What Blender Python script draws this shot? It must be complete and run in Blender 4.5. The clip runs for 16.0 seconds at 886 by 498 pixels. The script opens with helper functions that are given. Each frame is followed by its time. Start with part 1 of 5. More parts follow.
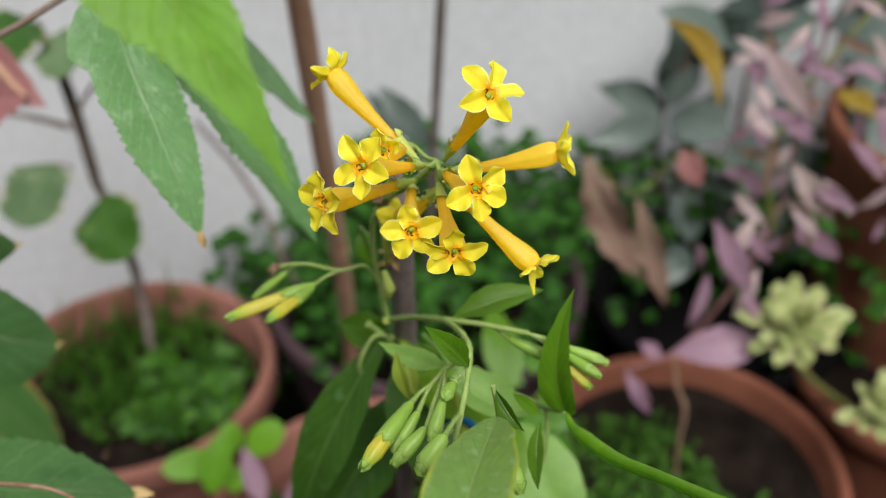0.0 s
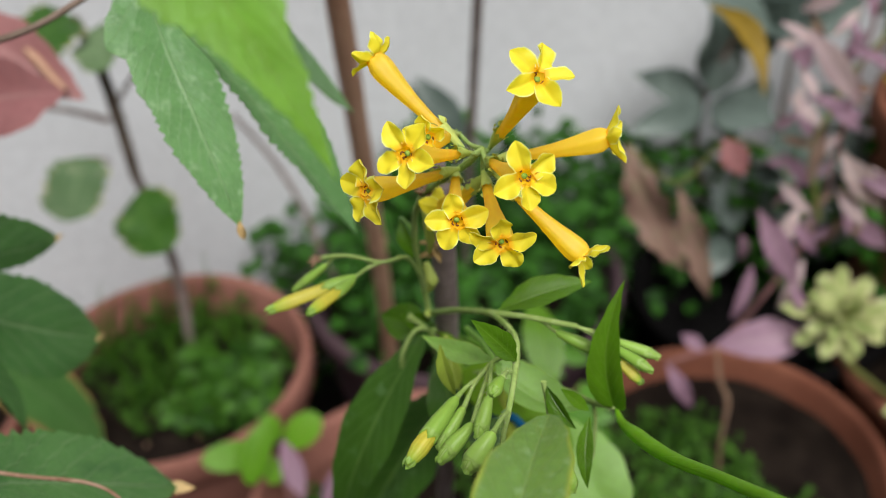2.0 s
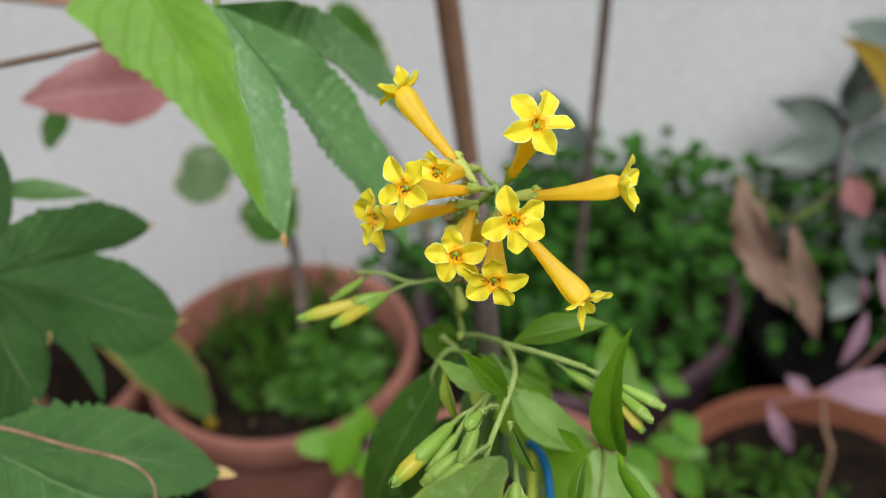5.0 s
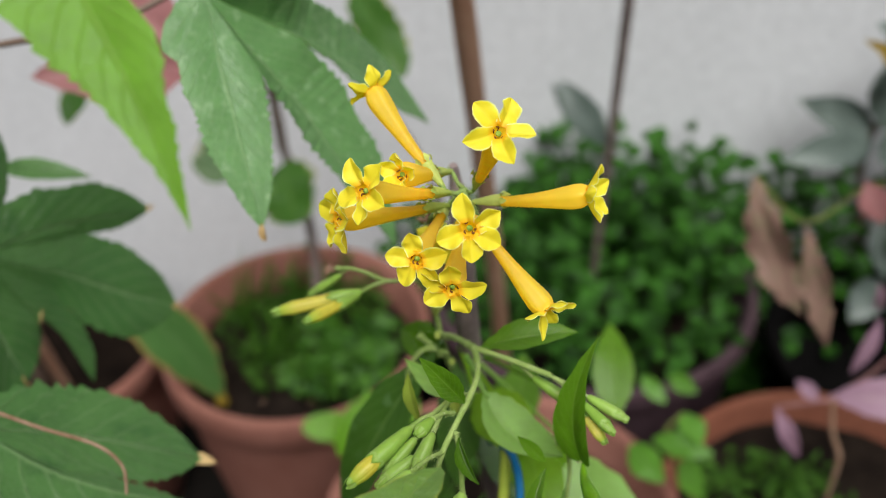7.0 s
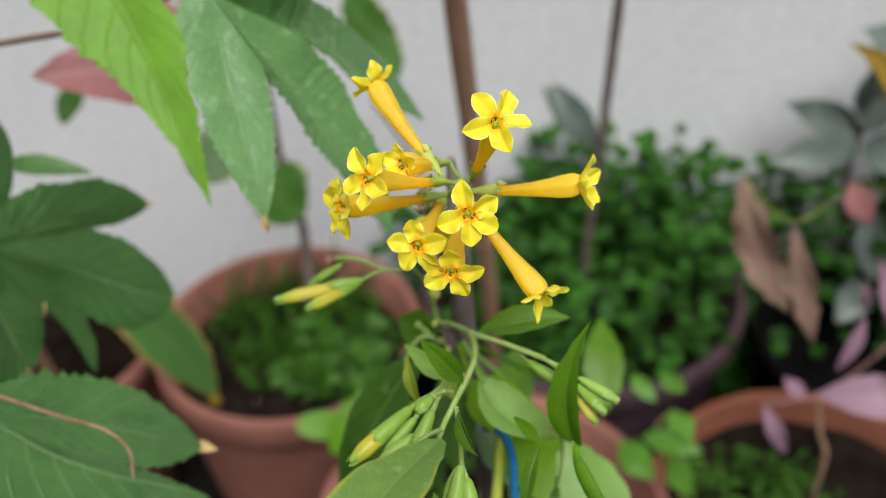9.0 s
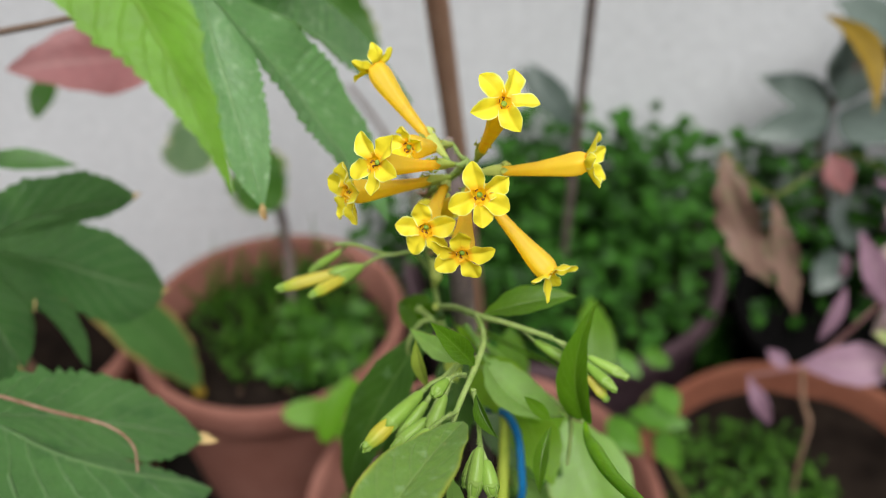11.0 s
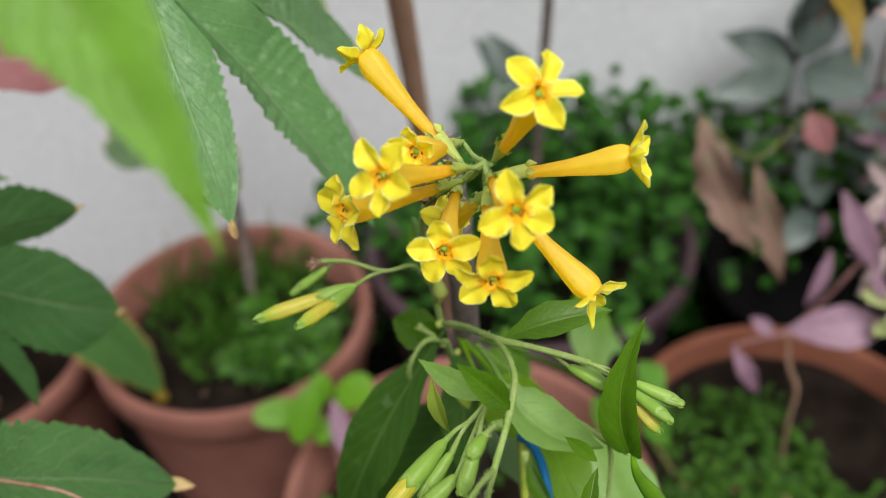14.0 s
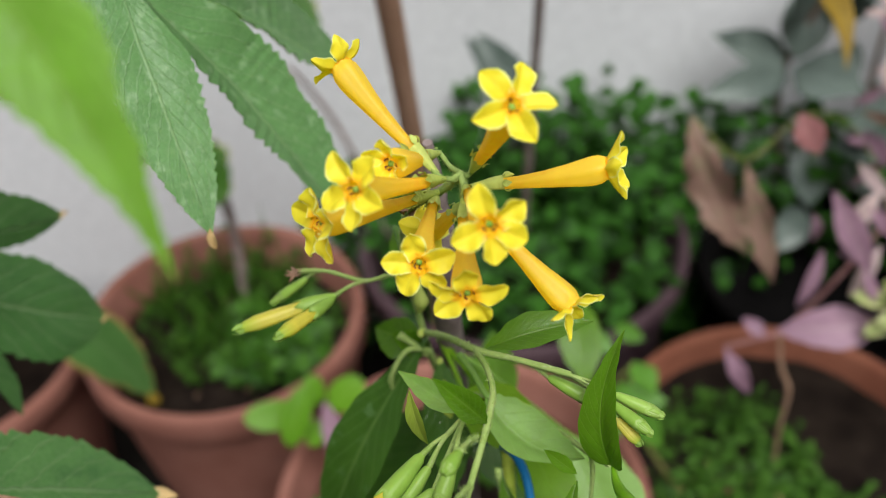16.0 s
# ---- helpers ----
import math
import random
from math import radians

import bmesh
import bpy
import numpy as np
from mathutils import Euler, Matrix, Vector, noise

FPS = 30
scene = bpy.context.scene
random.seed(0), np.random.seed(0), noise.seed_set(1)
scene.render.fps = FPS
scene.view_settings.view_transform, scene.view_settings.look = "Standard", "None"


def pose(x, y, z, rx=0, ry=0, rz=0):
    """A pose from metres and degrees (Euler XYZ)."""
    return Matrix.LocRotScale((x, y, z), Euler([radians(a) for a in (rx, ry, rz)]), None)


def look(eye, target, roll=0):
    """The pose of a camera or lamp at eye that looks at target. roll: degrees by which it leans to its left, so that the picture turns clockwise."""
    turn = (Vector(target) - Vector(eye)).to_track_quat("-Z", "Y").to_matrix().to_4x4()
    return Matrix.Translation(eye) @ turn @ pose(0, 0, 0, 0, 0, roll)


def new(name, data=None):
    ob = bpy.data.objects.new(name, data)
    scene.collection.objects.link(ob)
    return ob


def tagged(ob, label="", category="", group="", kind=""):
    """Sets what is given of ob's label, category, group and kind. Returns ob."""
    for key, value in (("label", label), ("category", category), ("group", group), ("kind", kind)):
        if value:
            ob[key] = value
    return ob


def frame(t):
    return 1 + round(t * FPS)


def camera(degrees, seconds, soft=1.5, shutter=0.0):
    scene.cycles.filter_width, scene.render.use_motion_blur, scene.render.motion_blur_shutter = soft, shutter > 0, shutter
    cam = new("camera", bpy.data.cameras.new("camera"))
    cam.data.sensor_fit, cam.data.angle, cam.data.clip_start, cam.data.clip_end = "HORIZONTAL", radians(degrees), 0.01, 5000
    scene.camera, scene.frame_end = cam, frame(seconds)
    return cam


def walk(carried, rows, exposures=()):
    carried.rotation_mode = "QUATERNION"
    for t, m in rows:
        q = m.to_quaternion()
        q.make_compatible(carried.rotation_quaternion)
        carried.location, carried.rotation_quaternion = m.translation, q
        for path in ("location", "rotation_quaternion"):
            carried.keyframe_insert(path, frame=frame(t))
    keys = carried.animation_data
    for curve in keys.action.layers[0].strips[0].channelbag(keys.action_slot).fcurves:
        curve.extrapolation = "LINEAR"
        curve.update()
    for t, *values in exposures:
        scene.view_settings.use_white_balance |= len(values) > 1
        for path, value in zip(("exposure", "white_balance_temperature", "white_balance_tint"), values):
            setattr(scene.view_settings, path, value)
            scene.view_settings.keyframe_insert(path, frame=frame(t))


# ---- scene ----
cam = camera(51.2, 16.0, 0.65)
PATH = [
    (0, (0.00219, 0.00431, 0.85152), (-0.0043, 1.6095, -0.3416), -0.90),
    (0.5, (0.00195, 0.00673, 0.85376), (-0.0169, 1.6136, -0.3369), -1.24),
    (1, (0.00393, 0.00801, 0.85214), (-0.0376, 1.6126, -0.3409), -2.02),
    (1.5, (0.00175, 0.00774, 0.85142), (-0.0657, 1.6057, -0.3494), -2.60),
    (2, (4e-05, 0.009, 0.84776), (-0.0828, 1.6029, -0.3575), -2.75),
    (2.5, (0.00113, 0.00874, 0.84906), (-0.0875, 1.601, -0.358), -2.78),
    (3, (0.00514, 0.00993, 0.84952), (-0.0901, 1.5998, -0.3601), -2.78),
    (3.5, (0.0107, 0.00979, 0.85159), (-0.1515, 1.5908, -0.3626), -3.44),
    (4, (0.01917, 0.00781, 0.85197), (-0.2359, 1.5814, -0.3558), -4.12),
    (4.5, (0.02891, 0.00657, 0.85495), (-0.3242, 1.5739, -0.3362), -4.16),
    (5, (0.02682, 0.01084, 0.85454), (-0.3534, 1.575, -0.3325), -3.84),
    (7.5, (0.04009, 0.01751, 0.85697), (-0.4047, 1.5404, -0.3608), -2.92),
    (8, (0.03974, 0.01581, 0.85768), (-0.4067, 1.5371, -0.3616), -2.92),
    (8.5, (0.04148, 0.01267, 0.85775), (-0.4034, 1.5348, -0.3609), -2.77),
    (8.7, (0.04068, 0.0097, 0.85815), (-0.3856, 1.5476, -0.3473), -2.35),
    (10.8, (0.03309, 0.00621, 0.85856), (-0.3647, 1.5345, -0.3687), -2.79),
    (11, (0.03212, 0.00765, 0.85775), (-0.3265, 1.5387, -0.378), -3.02),
    (11.5, (0.02997, 0.0103, 0.85146), (-0.2799, 1.5383, -0.4012), -3.86),
    (12, (0.02517, 0.01453, 0.8529), (-0.2692, 1.5384, -0.4085), -4.16),
    (12.5, (0.02005, 0.02812, 0.84873), (-0.2658, 1.5494, -0.4177), -4.24),
    (13, (0.01384, 0.0368, 0.84312), (-0.2539, 1.5494, -0.4376), -4.34),
    (13.5, (0.01616, 0.03893, 0.84353), (-0.2402, 1.5487, -0.4429), -4.26),
    (14, (0.01438, 0.03697, 0.84441), (-0.24, 1.5459, -0.4434), -4.27),
    (14.5, (0.01389, 0.03748, 0.84646), (-0.2405, 1.5462, -0.4416), -4.26),
    (15, (0.01649, 0.03952, 0.84434), (-0.2359, 1.5495, -0.4426), -4.25),
    (15.5, (0.01605, 0.04233, 0.84677), (-0.2348, 1.5513, -0.4417), -4.27),
    (16, (0.01751, 0.04009, 0.84501), (-0.2285, 1.548, -0.4456), -4.25),
]
walk(cam, [(t, look(eye, target, roll)) for t, eye, target, roll in PATH], [(0, -0.17), (1, -0.18), (3, -0.15), (5, -0.21), (8, -0.18), (11, -0.12), (12, -0.10), (13.5, -0.14), (16, -0.13)])
cam.data.dof.use_dof = True
cam.data.dof.focus_distance = 0.169
cam.data.dof.aperture_fstop = 13.0

# ---- light ----
world = bpy.data.worlds.new("sky")
scene.world = world
world.use_nodes = True
wn = world.node_tree
sky = wn.nodes.new("ShaderNodeTexSky")
sky.sky_type = "NISHITA"
sky.sun_disc = False
sky.sun_elevation = radians(60)
sky.sun_rotation = radians(155)
sky.air_density, sky.dust_density, sky.ozone_density = 1.0, 4.0, 1.0
soft = wn.nodes.new("ShaderNodeMix")
soft.data_type = "RGBA"
soft.inputs[0].default_value = 0.55
wn.links.new(sky.outputs[0], soft.inputs[6])
soft.inputs[7].default_value = (5.7, 6.3, 6.5, 1)
wn.links.new(soft.outputs[2], wn.nodes["Background"].inputs[0])
wn.nodes["Background"].inputs[1].default_value = 0.017
sun = new("sun", bpy.data.lights.new("sun", "SUN"))
sun.data.energy, sun.data.angle, sun.data.color = 4.9, radians(40), (1.0, 0.985, 0.96)
sun.matrix_world = look((0.40, -0.88, 2.35), (0, 0.2, 0.5))


# ---- materials ----
def shader(name):
    m = bpy.data.materials.new(name)
    m.use_nodes = True
    nt = m.node_tree
    return m, nt, nt.nodes["Principled BSDF"], nt.nodes["Material Output"]


def ramp(nt, src, stops):
    r = nt.nodes.new("ShaderNodeValToRGB")
    el = r.color_ramp.elements
    while len(el) < len(stops):
        el.new(0.5)
    for e, (p, c) in zip(el, stops):
        e.position, e.color = p, (*c, 1)
    nt.links.new(src, r.inputs[0])
    return r.outputs[0]


def noise_tex(nt, scale, detail=4, rough=0.55, vec=None):
    n = nt.nodes.new("ShaderNodeTexNoise")
    n.inputs["Scale"].default_value = scale
    n.inputs["Detail"].default_value = detail
    n.inputs["Roughness"].default_value = rough
    if vec is None:
        vec = nt.nodes.new("ShaderNodeTexCoord").outputs["Object"]
    nt.links.new(vec, n.inputs["Vector"])
    return n.outputs["Fac"]


def mixc(nt, fac, a, b, mode="MIX"):
    m = nt.nodes.new("ShaderNodeMix")
    m.data_type, m.blend_type = "RGBA", mode
    for sock, val in ((m.inputs[0], fac), (m.inputs[6], a), (m.inputs[7], b)):
        if isinstance(val, (int, float)):
            sock.default_value = val
        elif isinstance(val, tuple):
            sock.default_value = (*val, 1)
        else:
            nt.links.new(val, sock)
    return m.outputs[2]


def math_node(nt, op, a, b=None, c=None):
    m = nt.nodes.new("ShaderNodeMath")
    m.operation = op
    for sock, val in zip(m.inputs, (a, b, c)):
        if val is None:
            continue
        if isinstance(val, (int, float)):
            sock.default_value = val
        else:
            nt.links.new(val, sock)
    return m.outputs[0]


def bump(nt, bs, height, strength, dist):
    b = nt.nodes.new("ShaderNodeBump")
    b.inputs["Strength"].default_value = strength
    b.inputs["Distance"].default_value = dist
    nt.links.new(height, b.inputs["Height"])
    nt.links.new(b.outputs[0], bs.inputs["Normal"])


def rough_surface(name, stops, scale, fine, rough=0.7, relief=0.4, dist=0.001, spots=None, gloss=0.12):
    """Mineral or woody surface: two scales of colour noise and a fine relief."""
    m, nt, bs, out = shader(name)
    big = noise_tex(nt, scale, 5, 0.6)
    col = ramp(nt, big, stops)
    small = noise_tex(nt, fine, 6, 0.7)
    col = mixc(nt, 0.35, col, ramp(nt, small, [(0.3, (0.55, 0.55, 0.55)), (0.7, (1.25, 1.25, 1.25))]), "MULTIPLY")
    if spots:
        col = mixc(nt, ramp(nt, noise_tex(nt, spots[0], 6, 0.7), [(spots[1], (0, 0, 0)), (spots[1] + 0.12, (1, 1, 1))]), col, spots[2])
    nt.links.new(col, bs.inputs["Base Color"])
    bs.inputs["Roughness"].default_value = rough
    bs.inputs["Specular IOR Level"].default_value = gloss
    bump(nt, bs, small, relief, dist)
    return m


def blade(name, dark, light, vein, rib=0.05, side=9.0, slope=0.55, rough=0.42, thin=0.3, vein_mix=0.55, edge=None, mottle=None, blotch=0.5, gloss=0.3, far=None, grain=220, island=False, ridge=0.8, cells=0, relief=0.35):
    """Leaf or petal: UV.x runs from base to tip, UV.y across (0.5 is the midrib)."""
    m, nt, bs, out = shader(name)
    tc = nt.nodes.new("ShaderNodeTexCoord")
    sep = nt.nodes.new("ShaderNodeSeparateXYZ")
    nt.links.new(tc.outputs["UV"], sep.inputs[0])
    u, v = sep.outputs[0], sep.outputs[1]
    off = math_node(nt, "ABSOLUTE", math_node(nt, "SUBTRACT", v, 0.5))
    info = nt.nodes.new("ShaderNodeNewGeometry" if island else "ShaderNodeObjectInfo")
    chance = info.outputs["Random Per Island" if island else "Random"]
    wob = noise_tex(nt, 60, 3)
    n = noise_tex(nt, grain, 5, 0.6)
    big = noise_tex(nt, 38, 3, 0.5)
    shade_f = math_node(nt, "ADD", math_node(nt, "MULTIPLY", big, blotch), math_node(nt, "MULTIPLY", chance, 0.6 if island else 0.35))
    col = ramp(nt, shade_f, [(0.15, dark), (0.85, light)])
    col = mixc(nt, 0.3, col, ramp(nt, n, [(0.3, (0.6, 0.6, 0.6)), (0.7, (1.3, 1.3, 1.3))]), "MULTIPLY")
    if far:
        col = mixc(nt, ramp(nt, u, [(far[0], (0, 0, 0)), (far[1], (1, 1, 1))]), col, far[2])
    if mottle:
        col = mixc(nt, ramp(nt, noise_tex(nt, mottle[0], 4, 0.6), [(mottle[1], (0, 0, 0)), (mottle[1] + 0.1, (1, 1, 1))]), col, mottle[2])
    phase = math_node(nt, "MULTIPLY", math_node(nt, "ADD", math_node(nt, "SUBTRACT", u, math_node(nt, "MULTIPLY", off, slope)), math_node(nt, "MULTIPLY", wob, 0.06)), side)
    wave = math_node(nt, "ABSOLUTE", math_node(nt, "SUBTRACT", math_node(nt, "FRACT", phase), 0.5))
    side_v = ramp(nt, wave, [(0.0, (1, 1, 1)), (0.07, (0, 0, 0))])
    mid_v = ramp(nt, off, [(0.0, (1, 1, 1)), (rib, (0, 0, 0))])
    veins = mixc(nt, 1.0, mixc(nt, 1.0, side_v, (0.5, 0.5, 0.5), "MULTIPLY"), mid_v, "LIGHTEN")
    col = mixc(nt, math_node(nt, "MULTIPLY", veins, vein_mix), col, vein)
    if cells:
        net = nt.nodes.new("ShaderNodeTexVoronoi")
        net.feature = "DISTANCE_TO_EDGE"
        net.inputs["Scale"].default_value = cells
        nt.links.new(tc.outputs["Object"], net.inputs["Vector"])
        mesh_v = ramp(nt, net.outputs["Distance"], [(0.0, (1, 1, 1)), (0.12, (0, 0, 0))])
        col = mixc(nt, math_node(nt, "MULTIPLY", mesh_v, 0.2 * vein_mix), col, vein)
        veins = mixc(nt, 1.0, veins, mixc(nt, 1.0, mesh_v, (0.12, 0.12, 0.12), "MULTIPLY"), "LIGHTEN")
    if edge:
        col = mixc(nt, ramp(nt, math_node(nt, "ADD", off, math_node(nt, "MULTIPLY", math_node(nt, "SUBTRACT", wob, 0.5), 0.25)), [(edge[0], (0, 0, 0)), (edge[0] + 0.06, (1, 1, 1))]), col, edge[1])
    nt.links.new(col, bs.inputs["Base Color"])
    bs.inputs["Roughness"].default_value = rough
    bs.inputs["Specular IOR Level"].default_value = gloss
    h = math_node(nt, "SUBTRACT", math_node(nt, "MULTIPLY", n, 0.5), math_node(nt, "MULTIPLY", veins, ridge))
    bump(nt, bs, h, relief, 0.0006)
    tr = nt.nodes.new("ShaderNodeBsdfTranslucent")
    nt.links.new(mixc(nt, 1.0, col, (1.5, 1.6, 0.7), "MULTIPLY"), tr.inputs[0])
    mx = nt.nodes.new("ShaderNodeMixShader")
    mx.inputs[0].default_value = thin
    nt.links.new(bs.outputs[0], mx.inputs[1])
    nt.links.new(tr.outputs[0], mx.inputs[2])
    nt.links.new(mx.outputs[0], out.inputs[0])
    return m


M_WALL = rough_surface("wall_paint", [(0.3, (0.655, 0.67, 0.695)), (0.7, (0.735, 0.75, 0.775))], 2.5, 90, 0.85, 0.1, 0.0008, (5, 0.66, (0.64, 0.64, 0.645)))
# Near-black ground and soil: the pots' deep shade is put into the colour.
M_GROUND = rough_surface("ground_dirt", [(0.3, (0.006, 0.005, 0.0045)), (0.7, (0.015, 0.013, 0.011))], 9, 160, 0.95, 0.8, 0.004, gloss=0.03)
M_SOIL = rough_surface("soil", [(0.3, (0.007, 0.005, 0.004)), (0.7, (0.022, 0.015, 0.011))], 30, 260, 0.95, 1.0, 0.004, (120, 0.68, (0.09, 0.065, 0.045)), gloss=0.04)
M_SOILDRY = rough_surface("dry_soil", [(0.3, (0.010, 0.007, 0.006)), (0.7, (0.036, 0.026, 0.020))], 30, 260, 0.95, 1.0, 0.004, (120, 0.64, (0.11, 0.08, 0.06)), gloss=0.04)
M_CLAY = rough_surface("clay_pink", [(0.3, (0.24, 0.10, 0.075)), (0.7, (0.35, 0.16, 0.125))], 14, 240, 0.75, 0.3, 0.0008, (26, 0.63, (0.34, 0.20, 0.17)))
M_CLAY2 = rough_surface("clay_orange", [(0.3, (0.19, 0.065, 0.04)), (0.7, (0.27, 0.105, 0.065))], 14, 240, 0.75, 0.3, 0.0008, (26, 0.63, (0.26, 0.14, 0.10)))
# Black that stands for the deep shade in the gap between pots.
M_GAPSHADE = rough_surface("gap_shade_black", [(0.3, (0.003, 0.003, 0.003)), (0.7, (0.006, 0.0055, 0.0055))], 12, 200, 0.85, 0.15, 0.0005, gloss=0.03)
M_BLOCKER = rough_surface("blocker_plaster", [(0.3, (0.20, 0.19, 0.17)), (0.7, (0.26, 0.25, 0.23))], 3, 90, 0.9, 0.3, 0.001)
M_PLASTIC = rough_surface("plastic_dark", [(0.3, (0.06, 0.035, 0.045)), (0.7, (0.11, 0.07, 0.08))], 12, 200, 0.5, 0.15, 0.0005, (20, 0.64, (0.16, 0.12, 0.13)))
M_STICK = rough_surface("bamboo_brown", [(0.3, (0.43, 0.24, 0.155)), (0.7, (0.58, 0.37, 0.26))], 20, 300, 0.55, 0.3, 0.0008, gloss=0.3)
M_BARK = rough_surface("bark_grey", [(0.3, (0.14, 0.10, 0.09)), (0.7, (0.33, 0.26, 0.24))], 60, 500, 0.8, 0.7, 0.001)
M_WOOD = rough_surface("wood_grey_purple", [(0.3, (0.17, 0.125, 0.12)), (0.7, (0.40, 0.32, 0.31))], 90, 700, 0.7, 0.7, 0.001, (140, 0.62, (0.09, 0.065, 0.055)), gloss=0.25)
M_TRUNK = rough_surface("dark_bark", [(0.3, (0.085, 0.066, 0.052)), (0.7, (0.20, 0.155, 0.125))], 60, 500, 0.8, 0.7, 0.001)
M_TWIG = rough_surface("twig_brown", [(0.3, (0.17, 0.12, 0.09)), (0.7, (0.30, 0.22, 0.18))], 60, 500, 0.75, 0.5, 0.0008)
M_WITHER = rough_surface("withered", [(0.3, (0.22, 0.12, 0.07)), (0.7, (0.42, 0.28, 0.2))], 200, 900, 0.85, 0.6, 0.0006)
M_STRAW = rough_surface("straw_dry", [(0.3, (0.46, 0.30, 0.12)), (0.7, (0.60, 0.44, 0.22))], 200, 900, 0.85, 0.6, 0.0006)
M_STEM = rough_surface("green_stem", [(0.3, (0.24, 0.37, 0.08)), (0.7, (0.40, 0.52, 0.18))], 160, 1500, 0.6, 0.5, 0.0004, (900, 0.6, (0.58, 0.63, 0.44)))
M_YSTEM = rough_surface("yellow_green_stem", [(0.3, (0.30, 0.40, 0.04)), (0.7, (0.46, 0.54, 0.08))], 160, 1500, 0.5, 0.3, 0.0004)
M_PINKSTEM = rough_surface("pink_stem", [(0.3, (0.22, 0.1, 0.1)), (0.7, (0.36, 0.2, 0.19))], 60, 500, 0.6, 0.3, 0.0005)
M_OLIVE = rough_surface("olive_stem", [(0.3, (0.13, 0.15, 0.04)), (0.7, (0.24, 0.25, 0.08))], 60, 500, 0.6, 0.3, 0.0005)
M_BLUE = rough_surface("blue_plastic", [(0.3, (0.008, 0.13, 0.32)), (0.7, (0.015, 0.19, 0.42))], 80, 600, 0.45, 0.2, 0.0004)
M_ANTHER = rough_surface("anther", [(0.3, (0.13, 0.05, 0.01)), (0.7, (0.32, 0.16, 0.04))], 900, 3000, 0.8, 0.3, 0.0002)
M_STIGMA = rough_surface("stigma", [(0.3, (0.2, 0.36, 0.04)), (0.7, (0.36, 0.52, 0.09))], 900, 3000, 0.5, 0.3, 0.0002)
M_PETAL = blade("petal_yellow", (0.88, 0.56, 0.014), (0.91, 0.62, 0.03), (0.74, 0.64, 0.01), rib=0.05, side=0, rough=0.5, thin=0.42, vein_mix=0.12, edge=(0.43, (0.82, 0.84, 0.42)), far=(0.0, 0.2, (0.86, 0.77, 0.06)), ridge=0.3, grain=400, gloss=0.3, relief=0.3)
M_TUBE = blade("corolla_orange", (0.87, 0.59, 0.035), (0.90, 0.66, 0.07), (0.93, 0.55, 0.01), rib=0.0, side=0, rough=0.44, thin=0.52, vein_mix=0.05, far=(0.25, 0.9, (0.88, 0.69, 0.08)), ridge=0.1, grain=500, gloss=0.45)
M_THROAT = blade("throat_orange", (0.93, 0.64, 0.02), (0.95, 0.72, 0.05), (0.93, 0.55, 0.01), rib=0.0, side=0, rough=0.5, thin=0.5, vein_mix=0.05)
M_CALYX = blade("calyx_green", (0.42, 0.54, 0.08), (0.64, 0.72, 0.22), (0.6, 0.66, 0.25), rib=0.0, side=1, rough=0.5, thin=0.15, vein_mix=0.05)
M_BUDG = blade("bud_green", (0.24, 0.44, 0.05), (0.42, 0.61, 0.14), (0.58, 0.70, 0.32), rib=0.12, side=1, rough=0.4, thin=0.25, vein_mix=0.5, gloss=0.4)
M_BUDY = blade("bud_yellow", (0.70, 0.62, 0.06), (0.80, 0.72, 0.16), (0.66, 0.68, 0.10), rib=0.08, side=0, rough=0.4, thin=0.3, vein_mix=0.25, far=(0.72, 0.95, (0.40, 0.56, 0.06)), gloss=0.4)
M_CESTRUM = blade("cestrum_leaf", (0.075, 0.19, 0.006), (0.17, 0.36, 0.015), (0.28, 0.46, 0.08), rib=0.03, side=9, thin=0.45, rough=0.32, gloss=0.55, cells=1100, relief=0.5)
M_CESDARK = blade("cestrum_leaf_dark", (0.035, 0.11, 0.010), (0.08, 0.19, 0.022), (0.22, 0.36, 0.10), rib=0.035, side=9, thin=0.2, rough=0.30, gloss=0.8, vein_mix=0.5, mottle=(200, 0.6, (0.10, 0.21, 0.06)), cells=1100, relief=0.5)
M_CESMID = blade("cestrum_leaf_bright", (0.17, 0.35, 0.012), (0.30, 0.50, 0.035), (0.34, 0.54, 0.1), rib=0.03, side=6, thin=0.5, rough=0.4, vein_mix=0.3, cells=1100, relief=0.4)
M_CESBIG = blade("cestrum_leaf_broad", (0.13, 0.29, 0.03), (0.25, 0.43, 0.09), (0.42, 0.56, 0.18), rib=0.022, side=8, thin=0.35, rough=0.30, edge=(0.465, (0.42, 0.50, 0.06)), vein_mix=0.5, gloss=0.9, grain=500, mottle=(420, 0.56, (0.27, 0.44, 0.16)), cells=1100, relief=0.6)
M_YOUNG = blade("young_yellow_leaf", (0.30, 0.40, 0.05), (0.44, 0.52, 0.10), (0.5, 0.56, 0.15), rib=0.03, side=7, thin=0.35, rough=0.45)
M_CESPALE = blade("cestrum_leaf_pale", (0.24, 0.43, 0.08), (0.36, 0.55, 0.16), (0.42, 0.6, 0.24), rib=0.02, side=8, thin=0.4, rough=0.38, edge=(0.485, (0.36, 0.48, 0.06)), vein_mix=0.3, gloss=0.5, cells=1100, relief=0.4)
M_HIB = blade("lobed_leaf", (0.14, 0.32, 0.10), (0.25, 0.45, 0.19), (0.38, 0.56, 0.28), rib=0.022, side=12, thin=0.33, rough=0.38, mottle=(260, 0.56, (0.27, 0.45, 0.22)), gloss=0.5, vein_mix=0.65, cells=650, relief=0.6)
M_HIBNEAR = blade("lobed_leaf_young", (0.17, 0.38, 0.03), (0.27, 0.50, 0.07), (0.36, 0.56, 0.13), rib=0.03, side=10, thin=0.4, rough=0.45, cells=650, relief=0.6)
